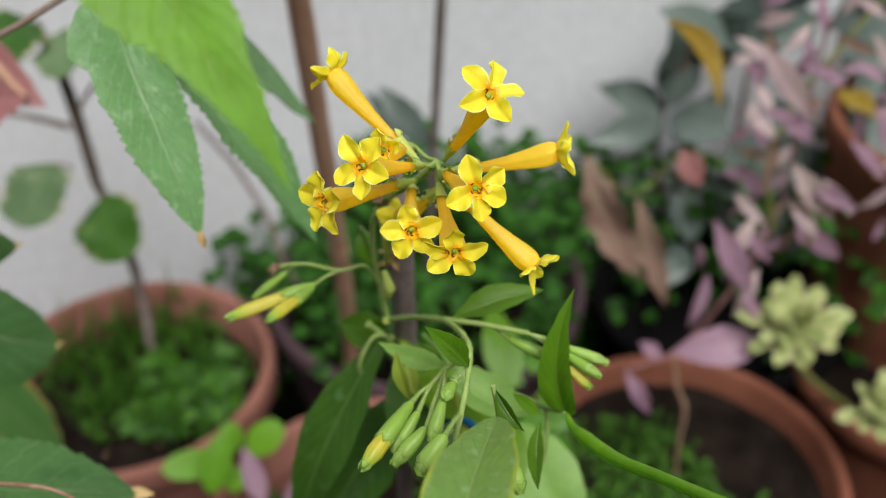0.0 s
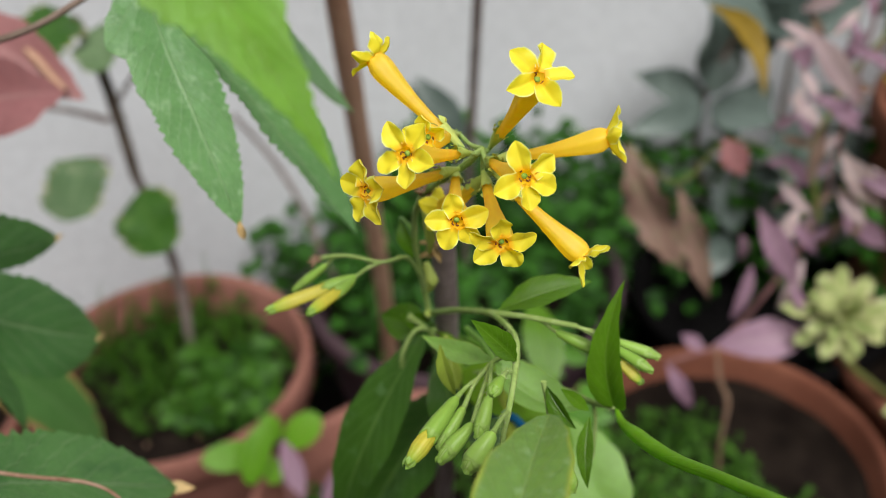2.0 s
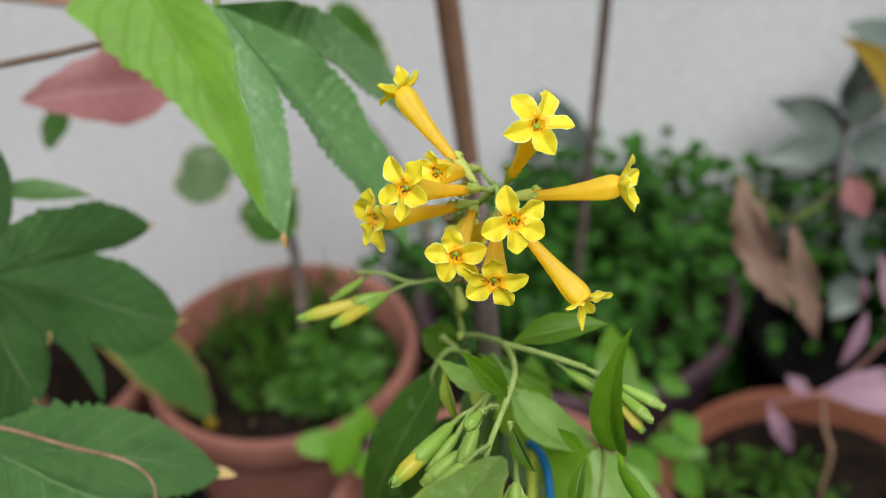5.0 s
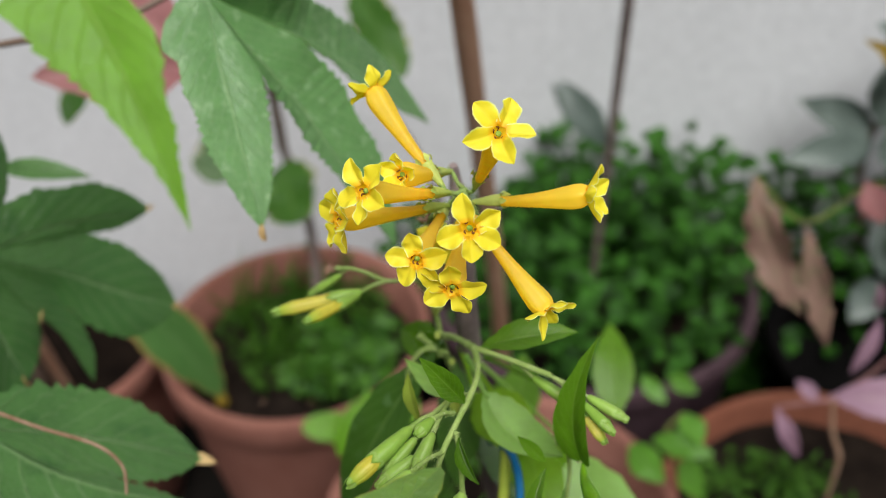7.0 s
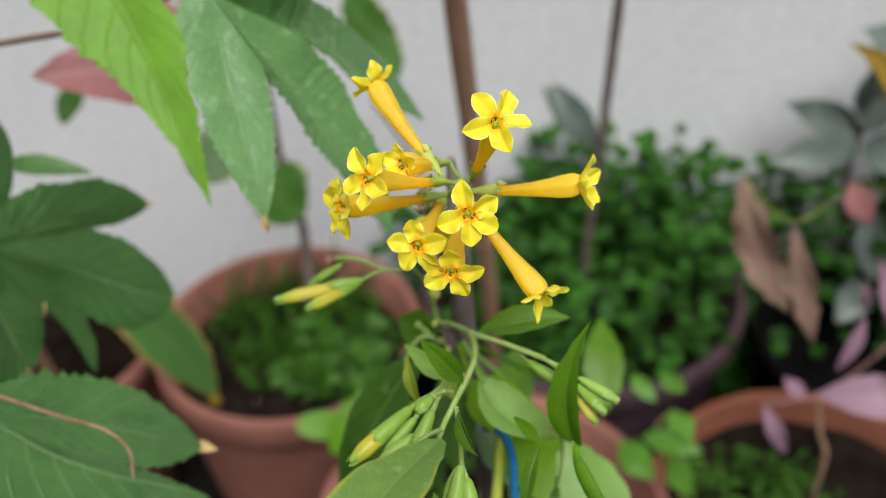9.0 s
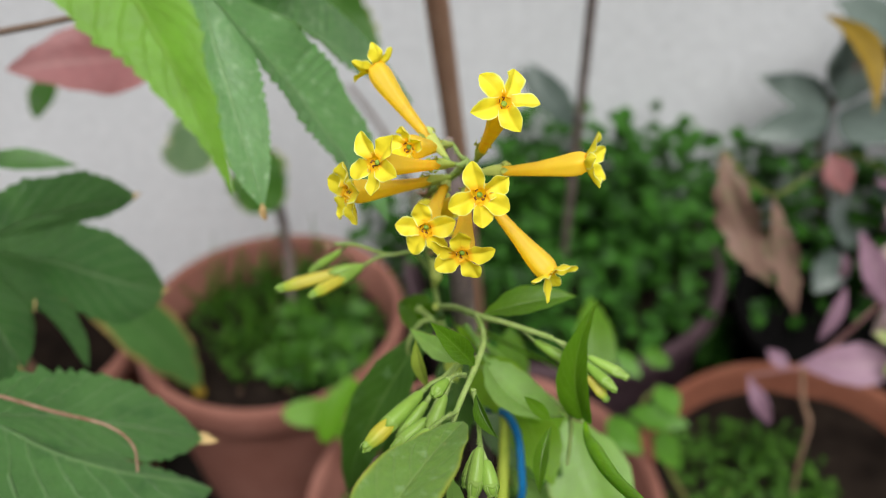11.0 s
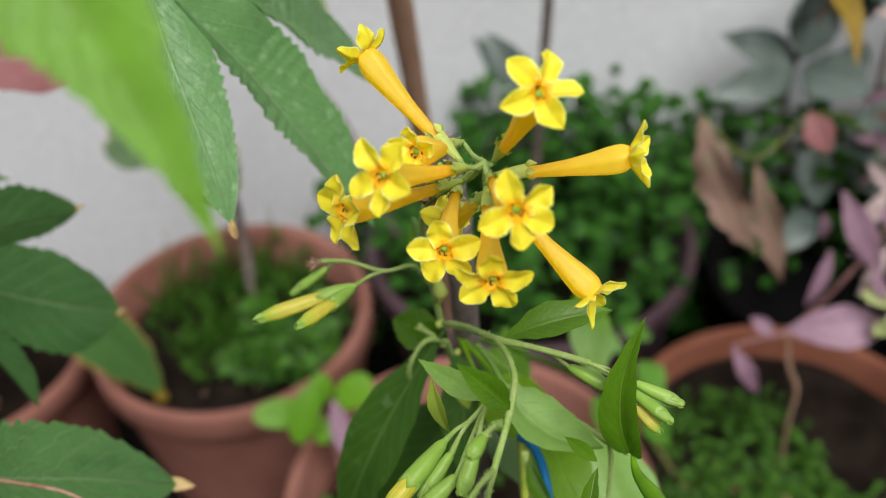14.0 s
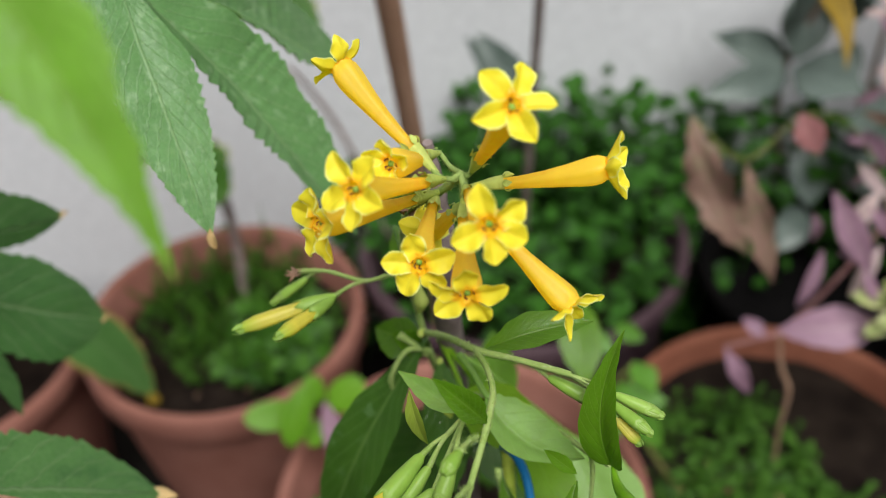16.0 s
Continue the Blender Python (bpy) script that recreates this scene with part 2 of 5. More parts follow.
# Darker copy of M_HIB: shade and crease shading are put into the green.
M_HIBSHADE = blade("lobed_leaf_shaded", (0.045, 0.145, 0.030), (0.13, 0.28, 0.075), (0.27, 0.41, 0.19), rib=0.024, side=9, thin=0.2, rough=0.36, vein_mix=0.7, gloss=0.5, mottle=(70, 0.55, (0.045, 0.14, 0.03)), cells=650, relief=1.0)
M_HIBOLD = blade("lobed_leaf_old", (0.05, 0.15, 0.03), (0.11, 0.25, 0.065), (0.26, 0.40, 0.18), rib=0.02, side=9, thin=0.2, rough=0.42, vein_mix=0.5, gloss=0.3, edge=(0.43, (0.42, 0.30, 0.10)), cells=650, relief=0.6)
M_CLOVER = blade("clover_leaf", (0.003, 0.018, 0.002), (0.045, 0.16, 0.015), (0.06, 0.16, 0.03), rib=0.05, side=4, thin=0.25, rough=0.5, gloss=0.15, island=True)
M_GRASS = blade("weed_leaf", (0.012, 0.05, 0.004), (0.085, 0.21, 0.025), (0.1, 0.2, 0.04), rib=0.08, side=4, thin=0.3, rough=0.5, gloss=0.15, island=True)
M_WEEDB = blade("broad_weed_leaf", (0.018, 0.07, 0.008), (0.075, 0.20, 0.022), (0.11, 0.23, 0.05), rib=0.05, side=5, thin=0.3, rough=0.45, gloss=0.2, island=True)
M_SPROUT = blade("seedling_leaf", (0.08, 0.22, 0.02), (0.15, 0.36, 0.04), (0.17, 0.32, 0.09), rib=0.04, side=6, thin=0.3, rough=0.4)
M_LIMED = blade("seedling_lime_leaf", (0.12, 0.31, 0.012), (0.21, 0.44, 0.03), (0.28, 0.48, 0.08), rib=0.04, side=6, thin=0.35, rough=0.4)
M_LIME = blade("lime_leaf", (0.20, 0.44, 0.015), (0.32, 0.58, 0.04), (0.34, 0.54, 0.08), rib=0.04, side=6, thin=0.45, rough=0.4)
M_PINK = blade("mauve_leaf", (0.21, 0.11, 0.17), (0.41, 0.25, 0.34), (0.5, 0.38, 0.4), rib=0.05, side=4, thin=0.25, rough=0.5, blotch=0.8)
M_PALEPINK = blade("pale_pink_leaf", (0.40, 0.28, 0.32), (0.62, 0.50, 0.52), (0.62, 0.5, 0.52), rib=0.05, side=4, thin=0.3, rough=0.5, blotch=0.8, mottle=(90, 0.6, (0.42, 0.25, 0.32)))
M_PINKBR = blade("brownish_pink_leaf", (0.16, 0.09, 0.068), (0.30, 0.19, 0.15), (0.42, 0.29, 0.22), rib=0.05, side=7, thin=0.2, rough=0.5, blotch=0.9, grain=160, mottle=(130, 0.52, (0.22, 0.17, 0.11)))
M_ROSE = blade("rose_leaf", (0.36, 0.15, 0.155), (0.46, 0.23, 0.23), (0.5, 0.3, 0.29), rib=0.05, side=8, thin=0.3, rough=0.45)
M_GREY = blade("grey_green_leaf", (0.055, 0.085, 0.070), (0.23, 0.29, 0.26), (0.27, 0.34, 0.3), rib=0.04, side=8, thin=0.2, rough=0.4, gloss=0.6)
M_DRY = blade("yellowed_leaf", (0.26, 0.16, 0.02), (0.42, 0.30, 0.035), (0.3, 0.22, 0.06), rib=0.04, side=8, thin=0.25, rough=0.6)
M_VARIEG = blade("variegated_leaf", (0.09, 0.17, 0.07), (0.19, 0.28, 0.14), (0.26, 0.35, 0.19), rib=0.03, side=5, thin=0.25, rough=0.45, edge=(0.45, (0.46, 0.44, 0.28)), mottle=(45, 0.56, (0.29, 0.34, 0.21)))
M_VARDARK = blade("round_green_leaf", (0.025, 0.085, 0.010), (0.065, 0.17, 0.022), (0.12, 0.22, 0.05), rib=0.03, side=5, thin=0.22, rough=0.45, edge=(0.44, (0.40, 0.38, 0.2)), mottle=(45, 0.58, (0.11, 0.22, 0.05)))
M_ROSETTE = blade("rosette_leaf", (0.22, 0.32, 0.08), (0.50, 0.54, 0.22), (0.6, 0.58, 0.3), rib=0.1, side=2, thin=0.2, rough=0.45, edge=(0.36, (0.70, 0.66, 0.38)))


# ---- shaping helpers ----
class Geo:
    """Collects vertices, faces and one UV per vertex, and becomes one mesh."""

    def __init__(self):
        self.v, self.f, self.uv, self.mi = [], [], [], []

    def grid(self, rows, uvs, close=False, mi=0):
        n0, w = len(self.v), len(rows[0])
        for r, q in zip(rows, uvs):
            self.v += [tuple(p) for p in r]
            self.uv += q
        for i in range(len(rows) - 1):
            for j in range(w if close else w - 1):
                a, b = n0 + i * w + j, n0 + i * w + (j + 1) % w
                self.f.append((a, b, b + w, a + w))
                self.mi.append(mi)
        return n0

    def fan(self, ring, centre, mi=0):
        n0 = len(self.v)
        self.v += [tuple(p) for p in ring] + [tuple(centre)]
        self.uv += [(0.5, 0.5)] * (len(ring) + 1)
        for j in range(len(ring)):
            self.f.append((n0 + j, n0 + (j + 1) % len(ring), n0 + len(ring)))
            self.mi.append(mi)

    def mesh(self, name, mats, smooth=True):
        me = bpy.data.meshes.new(name)
        me.from_pydata(self.v, [], self.f)
        for m in mats:
            me.materials.append(m)
        lay = me.uv_layers.new(name="uv").data
        idx = np.zeros(len(me.loops), dtype=np.int32)
        me.loops.foreach_get("vertex_index", idx)
        lay.foreach_set("uv", np.array(self.uv, dtype=np.float32)[idx].ravel())
        me.polygons.foreach_set("material_index", np.array(self.mi, dtype=np.int32))
        me.polygons.foreach_set("use_smooth", np.full(len(me.polygons), smooth))
        me.update()
        return me


def part(name, geo, mats, parent=None, label="", smooth=True):
    mats = mats if isinstance(mats, (list, tuple)) else [mats]
    ob = new(name, geo.mesh(name, mats, smooth))
    if parent is not None:
        ob.parent = parent
    return tagged(ob, label)


def thing(name, label, category, at=(0, 0, 0), group="", kind=""):
    """An Empty at the base of a thing; its parts are given in the thing's own frame."""
    ob = new(name)
    ob.empty_display_size = 0.02
    return tagged(ob, label, category, group, kind)


def frame_of(a, hint=(1, 0, 0)):
    a = Vector(a).normalized()
    x = Vector(hint) - a * a.dot(Vector(hint))
    if x.length < 1e-4:
        x = a.orthogonal()
    x.normalize()
    return x, a.cross(x), a


def curve(pts, n):
    """Points along a smooth line through pts."""
    p = [Vector(q) for q in pts]
    if len(p) == 2:
        return [p[0].lerp(p[1], i / n) for i in range(n + 1)]
    p = [2 * p[0] - p[1]] + p + [2 * p[-1] - p[-2]]
    out, spans = [], len(p) - 3
    for i in range(n + 1):
        s = min(i / n * spans, spans - 1e-6)
        k, t = int(s), s - int(s)
        a, b, c, d = p[k:k + 4]
        out.append(0.5 * (2 * b + (c - a) * t + (2 * a - 5 * b + 4 * c - d) * t * t + (3 * b - a - 3 * c + d) * t ** 3))
    return out


def sweep(geo, pts, radii, sides=8, steps=None, knots=0.0, mi=0, cap=True, rng=None):
    """A round stem through pts, with radii interpolated along it."""
    steps = steps or max(2, 4 * (len(pts) - 1))
    line = curve(pts, steps)
    rows, uvs, last = [], [], None
    for i, c in enumerate(line):
        d = line[min(i + 1, steps)] - line[max(i - 1, 0)]
        x, y, a = frame_of(d, last or (1, 0.2, 0.1))
        last = x
        s = i / steps * (len(radii) - 1)
        k = min(int(s), len(radii) - 2)
        r = radii[k] + (radii[k + 1] - radii[k]) * (s - k)
        if knots:
            r *= 1 + knots * (rng or random).uniform(-1, 1)
        rows.append([c + (x * math.cos(2 * math.pi * j / sides) + y * math.sin(2 * math.pi * j / sides)) * r for j in range(sides)])
        uvs.append([(i / steps, j / sides) for j in range(sides)])
    geo.grid(rows, uvs, True, mi)
    if cap:
        geo.fan(rows[-1], line[-1], mi)
        geo.fan(rows[0][::-1], line[0], mi)


OVATE = ((0, 0.04), (0.1, 0.45), (0.25, 0.85), (0.42, 1.0), (0.6, 0.9), (0.78, 0.6), (0.92, 0.24), (1, 0.0))
LANCE = ((0, 0.05), (0.12, 0.4), (0.3, 0.85), (0.45, 1.0), (0.65, 0.82), (0.82, 0.5), (0.93, 0.22), (1, 0.0))
ROUND = ((0, 0.2), (0.06, 0.62), (0.18, 0.9), (0.4, 1.0), (0.65, 0.95), (0.84, 0.7), (0.95, 0.4), (1, 0.0))
PETAL = ((0, 0.66), (0.14, 0.74), (0.34, 0.94), (0.52, 1.0), (0.70, 0.88), (0.84, 0.60), (0.94, 0.33), (1, 0.06))
DISC = ((0, 0.10), (0.02, 0.28), (0.05, 0.44), (0.10, 0.60), (0.18, 0.77), (0.28, 0.90), (0.40, 0.98), (0.5, 1.0), (0.6, 0.98), (0.72, 0.90), (0.82, 0.77), (0.9, 0.60), (0.95, 0.44), (0.98, 0.28), (1, 0.0))
LOBE = ((0, 0.8), (0.2, 0.85), (0.35, 0.93), (0.5, 1.0), (0.68, 0.84), (0.85, 0.48), (0.95, 0.2), (1, 0.0))
SPATULA = ((0, 0.15), (0.3, 0.5), (0.6, 0.95), (0.75, 1.0), (0.9, 0.75), (1, 0.08))


def profile(shape, s):
    for (a, p), (b, q) in zip(shape, shape[1:]):
        if s <= b:
            t = (s - a) / (b - a)
            return p + (q - p) * t * t * (3 - 2 * t) if b < 1 else p + (q - p) * t
    return 0.0


def leaf(geo, base, tip, up, width, shape=OVATE, arch=0.08, fold=0.25, teeth=0, bite=0.08, wave=0.0, rows=14, cols=6, mi=0, thick=0.0003, bend=0.0, rng=None):
    """A blade from base to tip. up: the way its upper face looks; arch lifts the middle, fold raises both halves from the
    midrib, teeth cut the margin, wave ripples it, bend curves it sideways."""
    base, tip = Vector(base), Vector(tip)
    L = (tip - base).length
    a = (tip - base) / L
    n = Vector(up) - a * a.dot(Vector(up))
    if n.length < 1e-5:
        n = a.orthogonal()
    n.normalize()
    x = a.cross(n)
    ph = (rng or random).uniform(0, 6.28)
    top, low, uv = [], [], []
    for i in range(rows + 1):
        s = i / rows
        w = width / 2 * profile(shape, s)
        if teeth:
            w *= 1 + bite * (1 - 2 * ((s * teeth) % 1.0)) * (0 if s > 0.97 else 1)
        c = base + a * (L * s) + n * (arch * L * 4 * s * (1 - s)) + x * (bend * L * 4 * s * (1 - s))
        rt, rl, ru = [], [], []
        for j in range(cols + 1):
            q = 2 * j / cols - 1
            h = fold * abs(q) * w - 0.35 * fold * q * q * w + wave * w * math.sin(s * 9 + ph + q * 1.5) * abs(q)
            p = c + x * (q * w) + n * h
            rt.append(p)
            rl.append(p - n * thick * (1 - q * q * 0.7))
            ru.append((s, 0.5 + q / 2))
        top.append(rt), low.append(rl), uv.append(ru)
    geo.grid(top, uv, False, mi)
    if thick:
        geo.grid([r[::-1] for r in low], [r[::-1] for r in uv], False, mi)
        for k in (0, cols):
            rim_a = [r[k] for r in top]
            rim_b = [r[k] for r in low]
            pair = [rim_a, rim_b] if k == 0 else [rim_b, rim_a]
            geo.grid(pair, [[(i / rows, 0.0 if k == 0 else 1.0) for i in range(rows + 1)]] * 2, False, mi)


def revolve(geo, prof, sides=48, at=(0, 0, 0), mi=0, wob=0.0):
    rows, uvs = [], []
    for i, (r, z) in enumerate(prof):
        rows.append([Vector(at) + Vector((r * (1 + wob * math.sin(3 * t + i)) * math.cos(t), r * (1 + wob * math.sin(3 * t + i)) * math.sin(t), z)) for t in (2 * math.pi * j / sides for j in range(sides))])
        uvs.append([(i / len(prof), j / sides) for j in range(sides)])
    geo.grid(rows, uvs, True, mi)


# ---- setting ----
def slab(name, corners, mat, label, category):
    """A closed box between two corners."""
    (x0, y0, z0), (x1, y1, z1) = corners
    g = Geo()
    p = [(x0, y0, z0), (x1, y0, z0), (x1, y1, z0), (x0, y1, z0), (x0, y0, z1), (x1, y0, z1), (x1, y1, z1), (x0, y1, z1)]
    g.v += p
    g.uv += [(0, 0)] * 8
    for f in ((3, 2, 1, 0), (4, 5, 6, 7), (0, 1, 5, 4), (1, 2, 6, 5), (2, 3, 7, 6), (3, 0, 4, 7)):
        g.f.append(f)
        g.mi.append(0)
    ob = part(name, g, mat, None, "", False)
    return tagged(ob, label, category, "", "structure")


wall_n = slab("wall_north", ((-6, 0, -0.12), (6, 0.2, 2.6)), M_WALL, "white painted plaster garden wall behind the pots", "wall")
wall_n.matrix_world = pose(0, 0.965, 0, 0, 0, 4.5)
# Unseen wall, added to cut the skylight from behind the viewer.
slab("wall_south", ((-6, -2.6, -0.12), (6, -2.4, 3.0)), M_BLOCKER, "plain grey unseen wall behind the viewer, added to block low skylight", "wall")
ground = Geo()
N = 60
ext = [math.copysign(abs(i / (N / 2) - 1) ** 3 * 400, i / (N / 2) - 1) for i in range(N + 1)]
ground.grid([[(x, y, 0.004 * noise.noise((x * 8, y * 8, 0)) - 0.064) for x in ext] for y in ext], [[(0.5, 0.5)] * (N + 1)] * (N + 1))
tagged(part("ground", ground, M_GROUND), "near-black earth floor under the pots, deep shade put into its colour", "ground", "", "structure")


# ---- pots ----
def pot(at, radius, height, clay, label, lip=0.028, fill=0.03, taper=0.72, sides=64, group="flower pots", earth=M_SOIL):
    """A flower pot with a rolled lip and earth inside; its origin is the middle of its foot."""
    p = new("flower_pot")
    p.location = at
    tagged(p, label, "flower pot", group)
    R, H = radius, height
    g = Geo()
    rr = R * taper
    side = R * 0.935
    revolve(g, [(0.001, 0.0), (rr * 0.95, 0.0), (rr, 0.006), (rr + (side - rr) * 0.5, H * 0.45), (side, H - lip)], sides, wob=0.002)
    revolve(g, [(side - 0.008, H - lip), (side - 0.009, H * 0.6), (rr - 0.01, 0.012), (0.001, 0.012)], sides, wob=0.002)
    part("body", g, clay, p)
    g = Geo()
    t = 0.011
    prof = [(side - 0.004, H - lip - 0.001), (R - 0.003, H - lip), (R, H - lip + 0.005), (R, H - 0.007), (R - 0.002, H - 0.002), (R - t / 2, H), (R - t + 0.001, H - 0.002), (R - t - 0.001, H - 0.008), (side - 0.011, H - lip - 0.004)]
    revolve(g, prof, sides, wob=0.002)
    part("rim", g, clay, p)
    g = Geo()
    rng = random.Random(int(1000 * radius) + int(at[0] * 977))
    rows, uvs = [], []
    rs = R * 0.9 - 0.004
    for i in range(15):
        r = rs * i / 14
        rows.append([(r * math.cos(a), r * math.sin(a), H - lip - fill + 0.012 * (1 - (i / 14) ** 3) * noise.noise((r * math.cos(a) * 22 + at[0] * 7, r * math.sin(a) * 22, at[1] * 9)) + rng.uniform(-0.0015, 0.0015)) for a in (2 * math.pi * j / 48 for j in range(48))])
        uvs.append([(0.5, 0.5)] * 48)
    g.grid(rows, uvs, True)
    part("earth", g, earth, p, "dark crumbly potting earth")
    return p


POT_L = (-0.308, 0.664, -0.06)
POT_R = (0.206, 0.537, -0.06)
POT_D = (-0.02, 0.79, -0.06)
POT_C = (-0.05, 0.455, -0.06)
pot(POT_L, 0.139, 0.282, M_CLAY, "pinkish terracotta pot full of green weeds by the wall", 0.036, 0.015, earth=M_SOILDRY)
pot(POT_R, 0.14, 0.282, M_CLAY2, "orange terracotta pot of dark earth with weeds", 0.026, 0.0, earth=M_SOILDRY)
pot(POT_D, 0.172, 0.29, M_PLASTIC, "dark purple-brown plastic pot overgrown with clover", 0.03, 0.02)
pot(POT_C, 0.145, 0.305, M_CLAY, "terracotta pot that holds the yellow-flowered shrub", 0.03, 0.03)
pot((-0.580, 0.610, -0.06), 0.135, 0.262, M_CLAY, "worn terracotta pot under lobed green leaves", 0.03, 0.03)
pot((0.47, 0.66, -0.06), 0.125, 0.275, M_CLAY2, "terracotta pot with pale yellow-green rosettes", 0.028, 0.025)
pot((0.535, 0.80, -0.06), 0.15, 0.467, M_CLAY2, "tall orange clay pot beside the wall", 0.035, 0.03)


# Added pot: a black body in place of the shaded gap.
pot((0.30, 0.785, -0.06), 0.138, 0.265, M_GAPSHADE, "black pot added for the deep shade between the clay pots", 0.02, 0.06, earth=M_GAPSHADE)


# ---- canes ----
def cane(name, pts, radii, mat, label, nodes=0, seed=1):
    g = Geo()
    rng = random.Random(seed)
    sweep(g, pts, radii, 10, 40, 0.03, rng=rng)
    culm = tagged(part(name, g, mat), label, "garden cane")
    line = curve(pts, 40)
    for k in range(nodes):
        i = int((k + 0.6) * 40 / nodes)
        c, d = line[i], (line[min(i + 1, 40)] - line[i - 1]).normalized()
        r = radii[0] + (radii[-1] - radii[0]) * i / 40
        g = Geo()
        sweep(g, [c - d * 0.004, c, c + d * 0.004], [r * 0.9, r * 1.18, r * 0.9], 10, 4)
        part("node", g, mat, culm)
    return culm


cane("garden_cane", [(-0.092, 0.68, 0.15), (-0.08, 0.585, 0.38), (-0.071, 0.45, 0.70), (-0.066, 0.38, 0.86), (-0.062, 0.31, 1.03)], [0.0072, 0.0066, 0.0058], M_STICK, "reddish brown bamboo cane leaning out of a plastic pot", 5)
tagged(cane("thin_stake", [(-0.022, 0.80, 0.16), (-0.008, 0.735, 0.42), (0.006, 0.65, 0.68), (0.012, 0.60, 0.86), (0.013, 0.55, 1.0)], [0.0042, 0.004, 0.0034], M_BARK, "thin grey-brown stake standing in the clover pot", 0, 2), "", "garden stake")


# ---- yellow cestrum ----
cestrum = thing("flowering_shrub", "yellow cestrum shrub with tubular flowers, buds and glossy leaves", "shrub")
HUB = Vector((0.0005, 0.1695, 0.7515))


def fuzz(g, pts, radii, rng):
    """Short hairs standing off a stem."""
    line = curve(pts, 60)
    total = sum((q - o).length for o, q in zip(line, line[1:]))
    for k in range(int(total / 0.00012)):
        i = rng.randrange(60)
        c = line[i].lerp(line[i + 1], rng.random())
        x, y, a = frame_of(line[i + 1] - line[i])
        t = rng.uniform(0, 6.283)
        out = x * math.cos(t) + y * math.sin(t)
        r = radii[min(len(radii) - 1, int(i / 60 * len(radii)))]
        root = c + out * r * 0.95
        w = out.cross(a) * 0.00006
        n0 = len(g.v)
        g.v += [tuple(root - w), tuple(root + w), tuple(root + out * rng.uniform(0.0003, 0.0007) + a * rng.uniform(-0.0002, 0.0002))]
        g.uv += [(0.5, 0.5)] * 3
        g.f.append((n0, n0 + 1, n0 + 2))
        g.mi.append(0)


def flower(base, mouth, turns, petal=0.0050, spread=82, seed=0, wide=0.0044, limp=10, size=1.0, reflex=-0.10, twist=24):
    """One tubular flower: the corolla tube carries its petals, calyx, stigma and anthers. turns: the way of each petal round
    the mouth, in degrees; reflex: how far the petals curve back."""
    rng = random.Random(seed)
    b, m = Vector(base), Vector(mouth)
    x, y, a = frame_of(m - b)
    L = (m - b).length
    sag = Vector((rng.uniform(-1, 1), 0, -1)) * 0.022 * L
    g = Geo()
    prof = [(0.0, 0.0007), (0.12, 0.0009), (0.3, 0.00112), (0.5, 0.00145), (0.68, 0.00190), (0.80, 0.00226), (0.88, 0.00242), (0.94, 0.00236), (0.975, 0.00208), (0.992, 0.00188), (1.0, 0.0019)]
    rows, uvs = [], []
    n = 30
    for s, r in prof:
        r *= size
        rib = 0.03 + 0.05 * s
        rows.append([b + a * (L * s) + sag * (4 * s * (1 - s)) + (x * math.cos(t) + y * math.sin(t)) * r * (1 + rib * math.cos(5 * t - radians(5 * turns[0]))) for t in (2 * math.pi * j / n for j in range(n))])
        uvs.append([(s, j / n) for j in range(n)])
    g.grid(rows, uvs, True)
    inner = []
    for s, r in ((1.0, 0.0019), (0.985, 0.00155), (0.965, 0.0012), (0.94, 0.0009), (0.90, 0.0001)):
        r *= size
        inner.append([b + a * (L * s) + (x * math.cos(t) + y * math.sin(t)) * r for t in (2 * math.pi * j / n for j in range(n))])
    g.grid(inner, [[(0.9, 0.5)] * n] * 5, True, 1)
    tube = part("flower", g, [M_TUBE, M_THROAT], cestrum, "orange-yellow tubular flower with five spread petals")
    for turn in turns:
        t = radians(turn + rng.uniform(-3, 3))
        out = x * math.cos(t) + y * math.sin(t)
        sp = radians(spread + rng.uniform(-limp, limp))
        way = out * math.sin(sp) + a * math.cos(sp)
        face = a * math.sin(sp) - out * math.cos(sp)
        face = Matrix.Rotation(radians(rng.uniform(-twist, twist)), 3, way) @ face
        p0 = m - a * 0.0001 + out * 0.00122 * size
        g = Geo()
        ln = (petal + 0.0002) * rng.uniform(0.93, 1.07) * size
        leaf(g, p0, p0 + way * ln, face, wide * rng.uniform(0.94, 1.06) * size, PETAL, arch=reflex * rng.uniform(-0.4, 1.3), fold=rng.uniform(0.5, 1.1), wave=rng.uniform(0.12, 0.30), rows=16, cols=10, thick=0.00022, bend=rng.uniform(-0.06, 0.06), rng=rng)
        part("petal", g, M_PETAL, tube)
    g = Geo()
    c = b + a * (L * 0.972)
    rows = []
    for i in range(6):
        z = -1 + 2 * i / 5
        r = 0.00058 * math.sqrt(max(0.02, 1 - z * z))
        rows.append([c + a * (0.0004 * z) + (x * math.cos(q) + y * math.sin(q)) * r for q in (2 * math.pi * j / 10 for j in range(10))])
    g.grid(rows, [[(0.5, 0.5)] * 10] * 6, True)
    g.fan(rows[-1], rows[-1][0].lerp(rows[-1][5], 0.5))
    part("stigma", g, M_STIGMA, tube, "green stigma")
    for k in range(4):
        t = radians(turns[0] + 36 + 72 * k + rng.uniform(-25, 25))
        out = x * math.cos(t) + y * math.sin(t)
        c2 = b + a * (L * rng.uniform(0.965, 0.985)) + out * 0.00105
        side = a.cross(out)
        g = Geo()
        sweep(g, [c2 - a * 0.0010 - out * 0.0002, c2 - side * 0.00015, c2 + a * 0.0003 + side * 0.0003], [0.00008, 0.00019, 0.00014], 6, 5, 0.15, rng=rng)
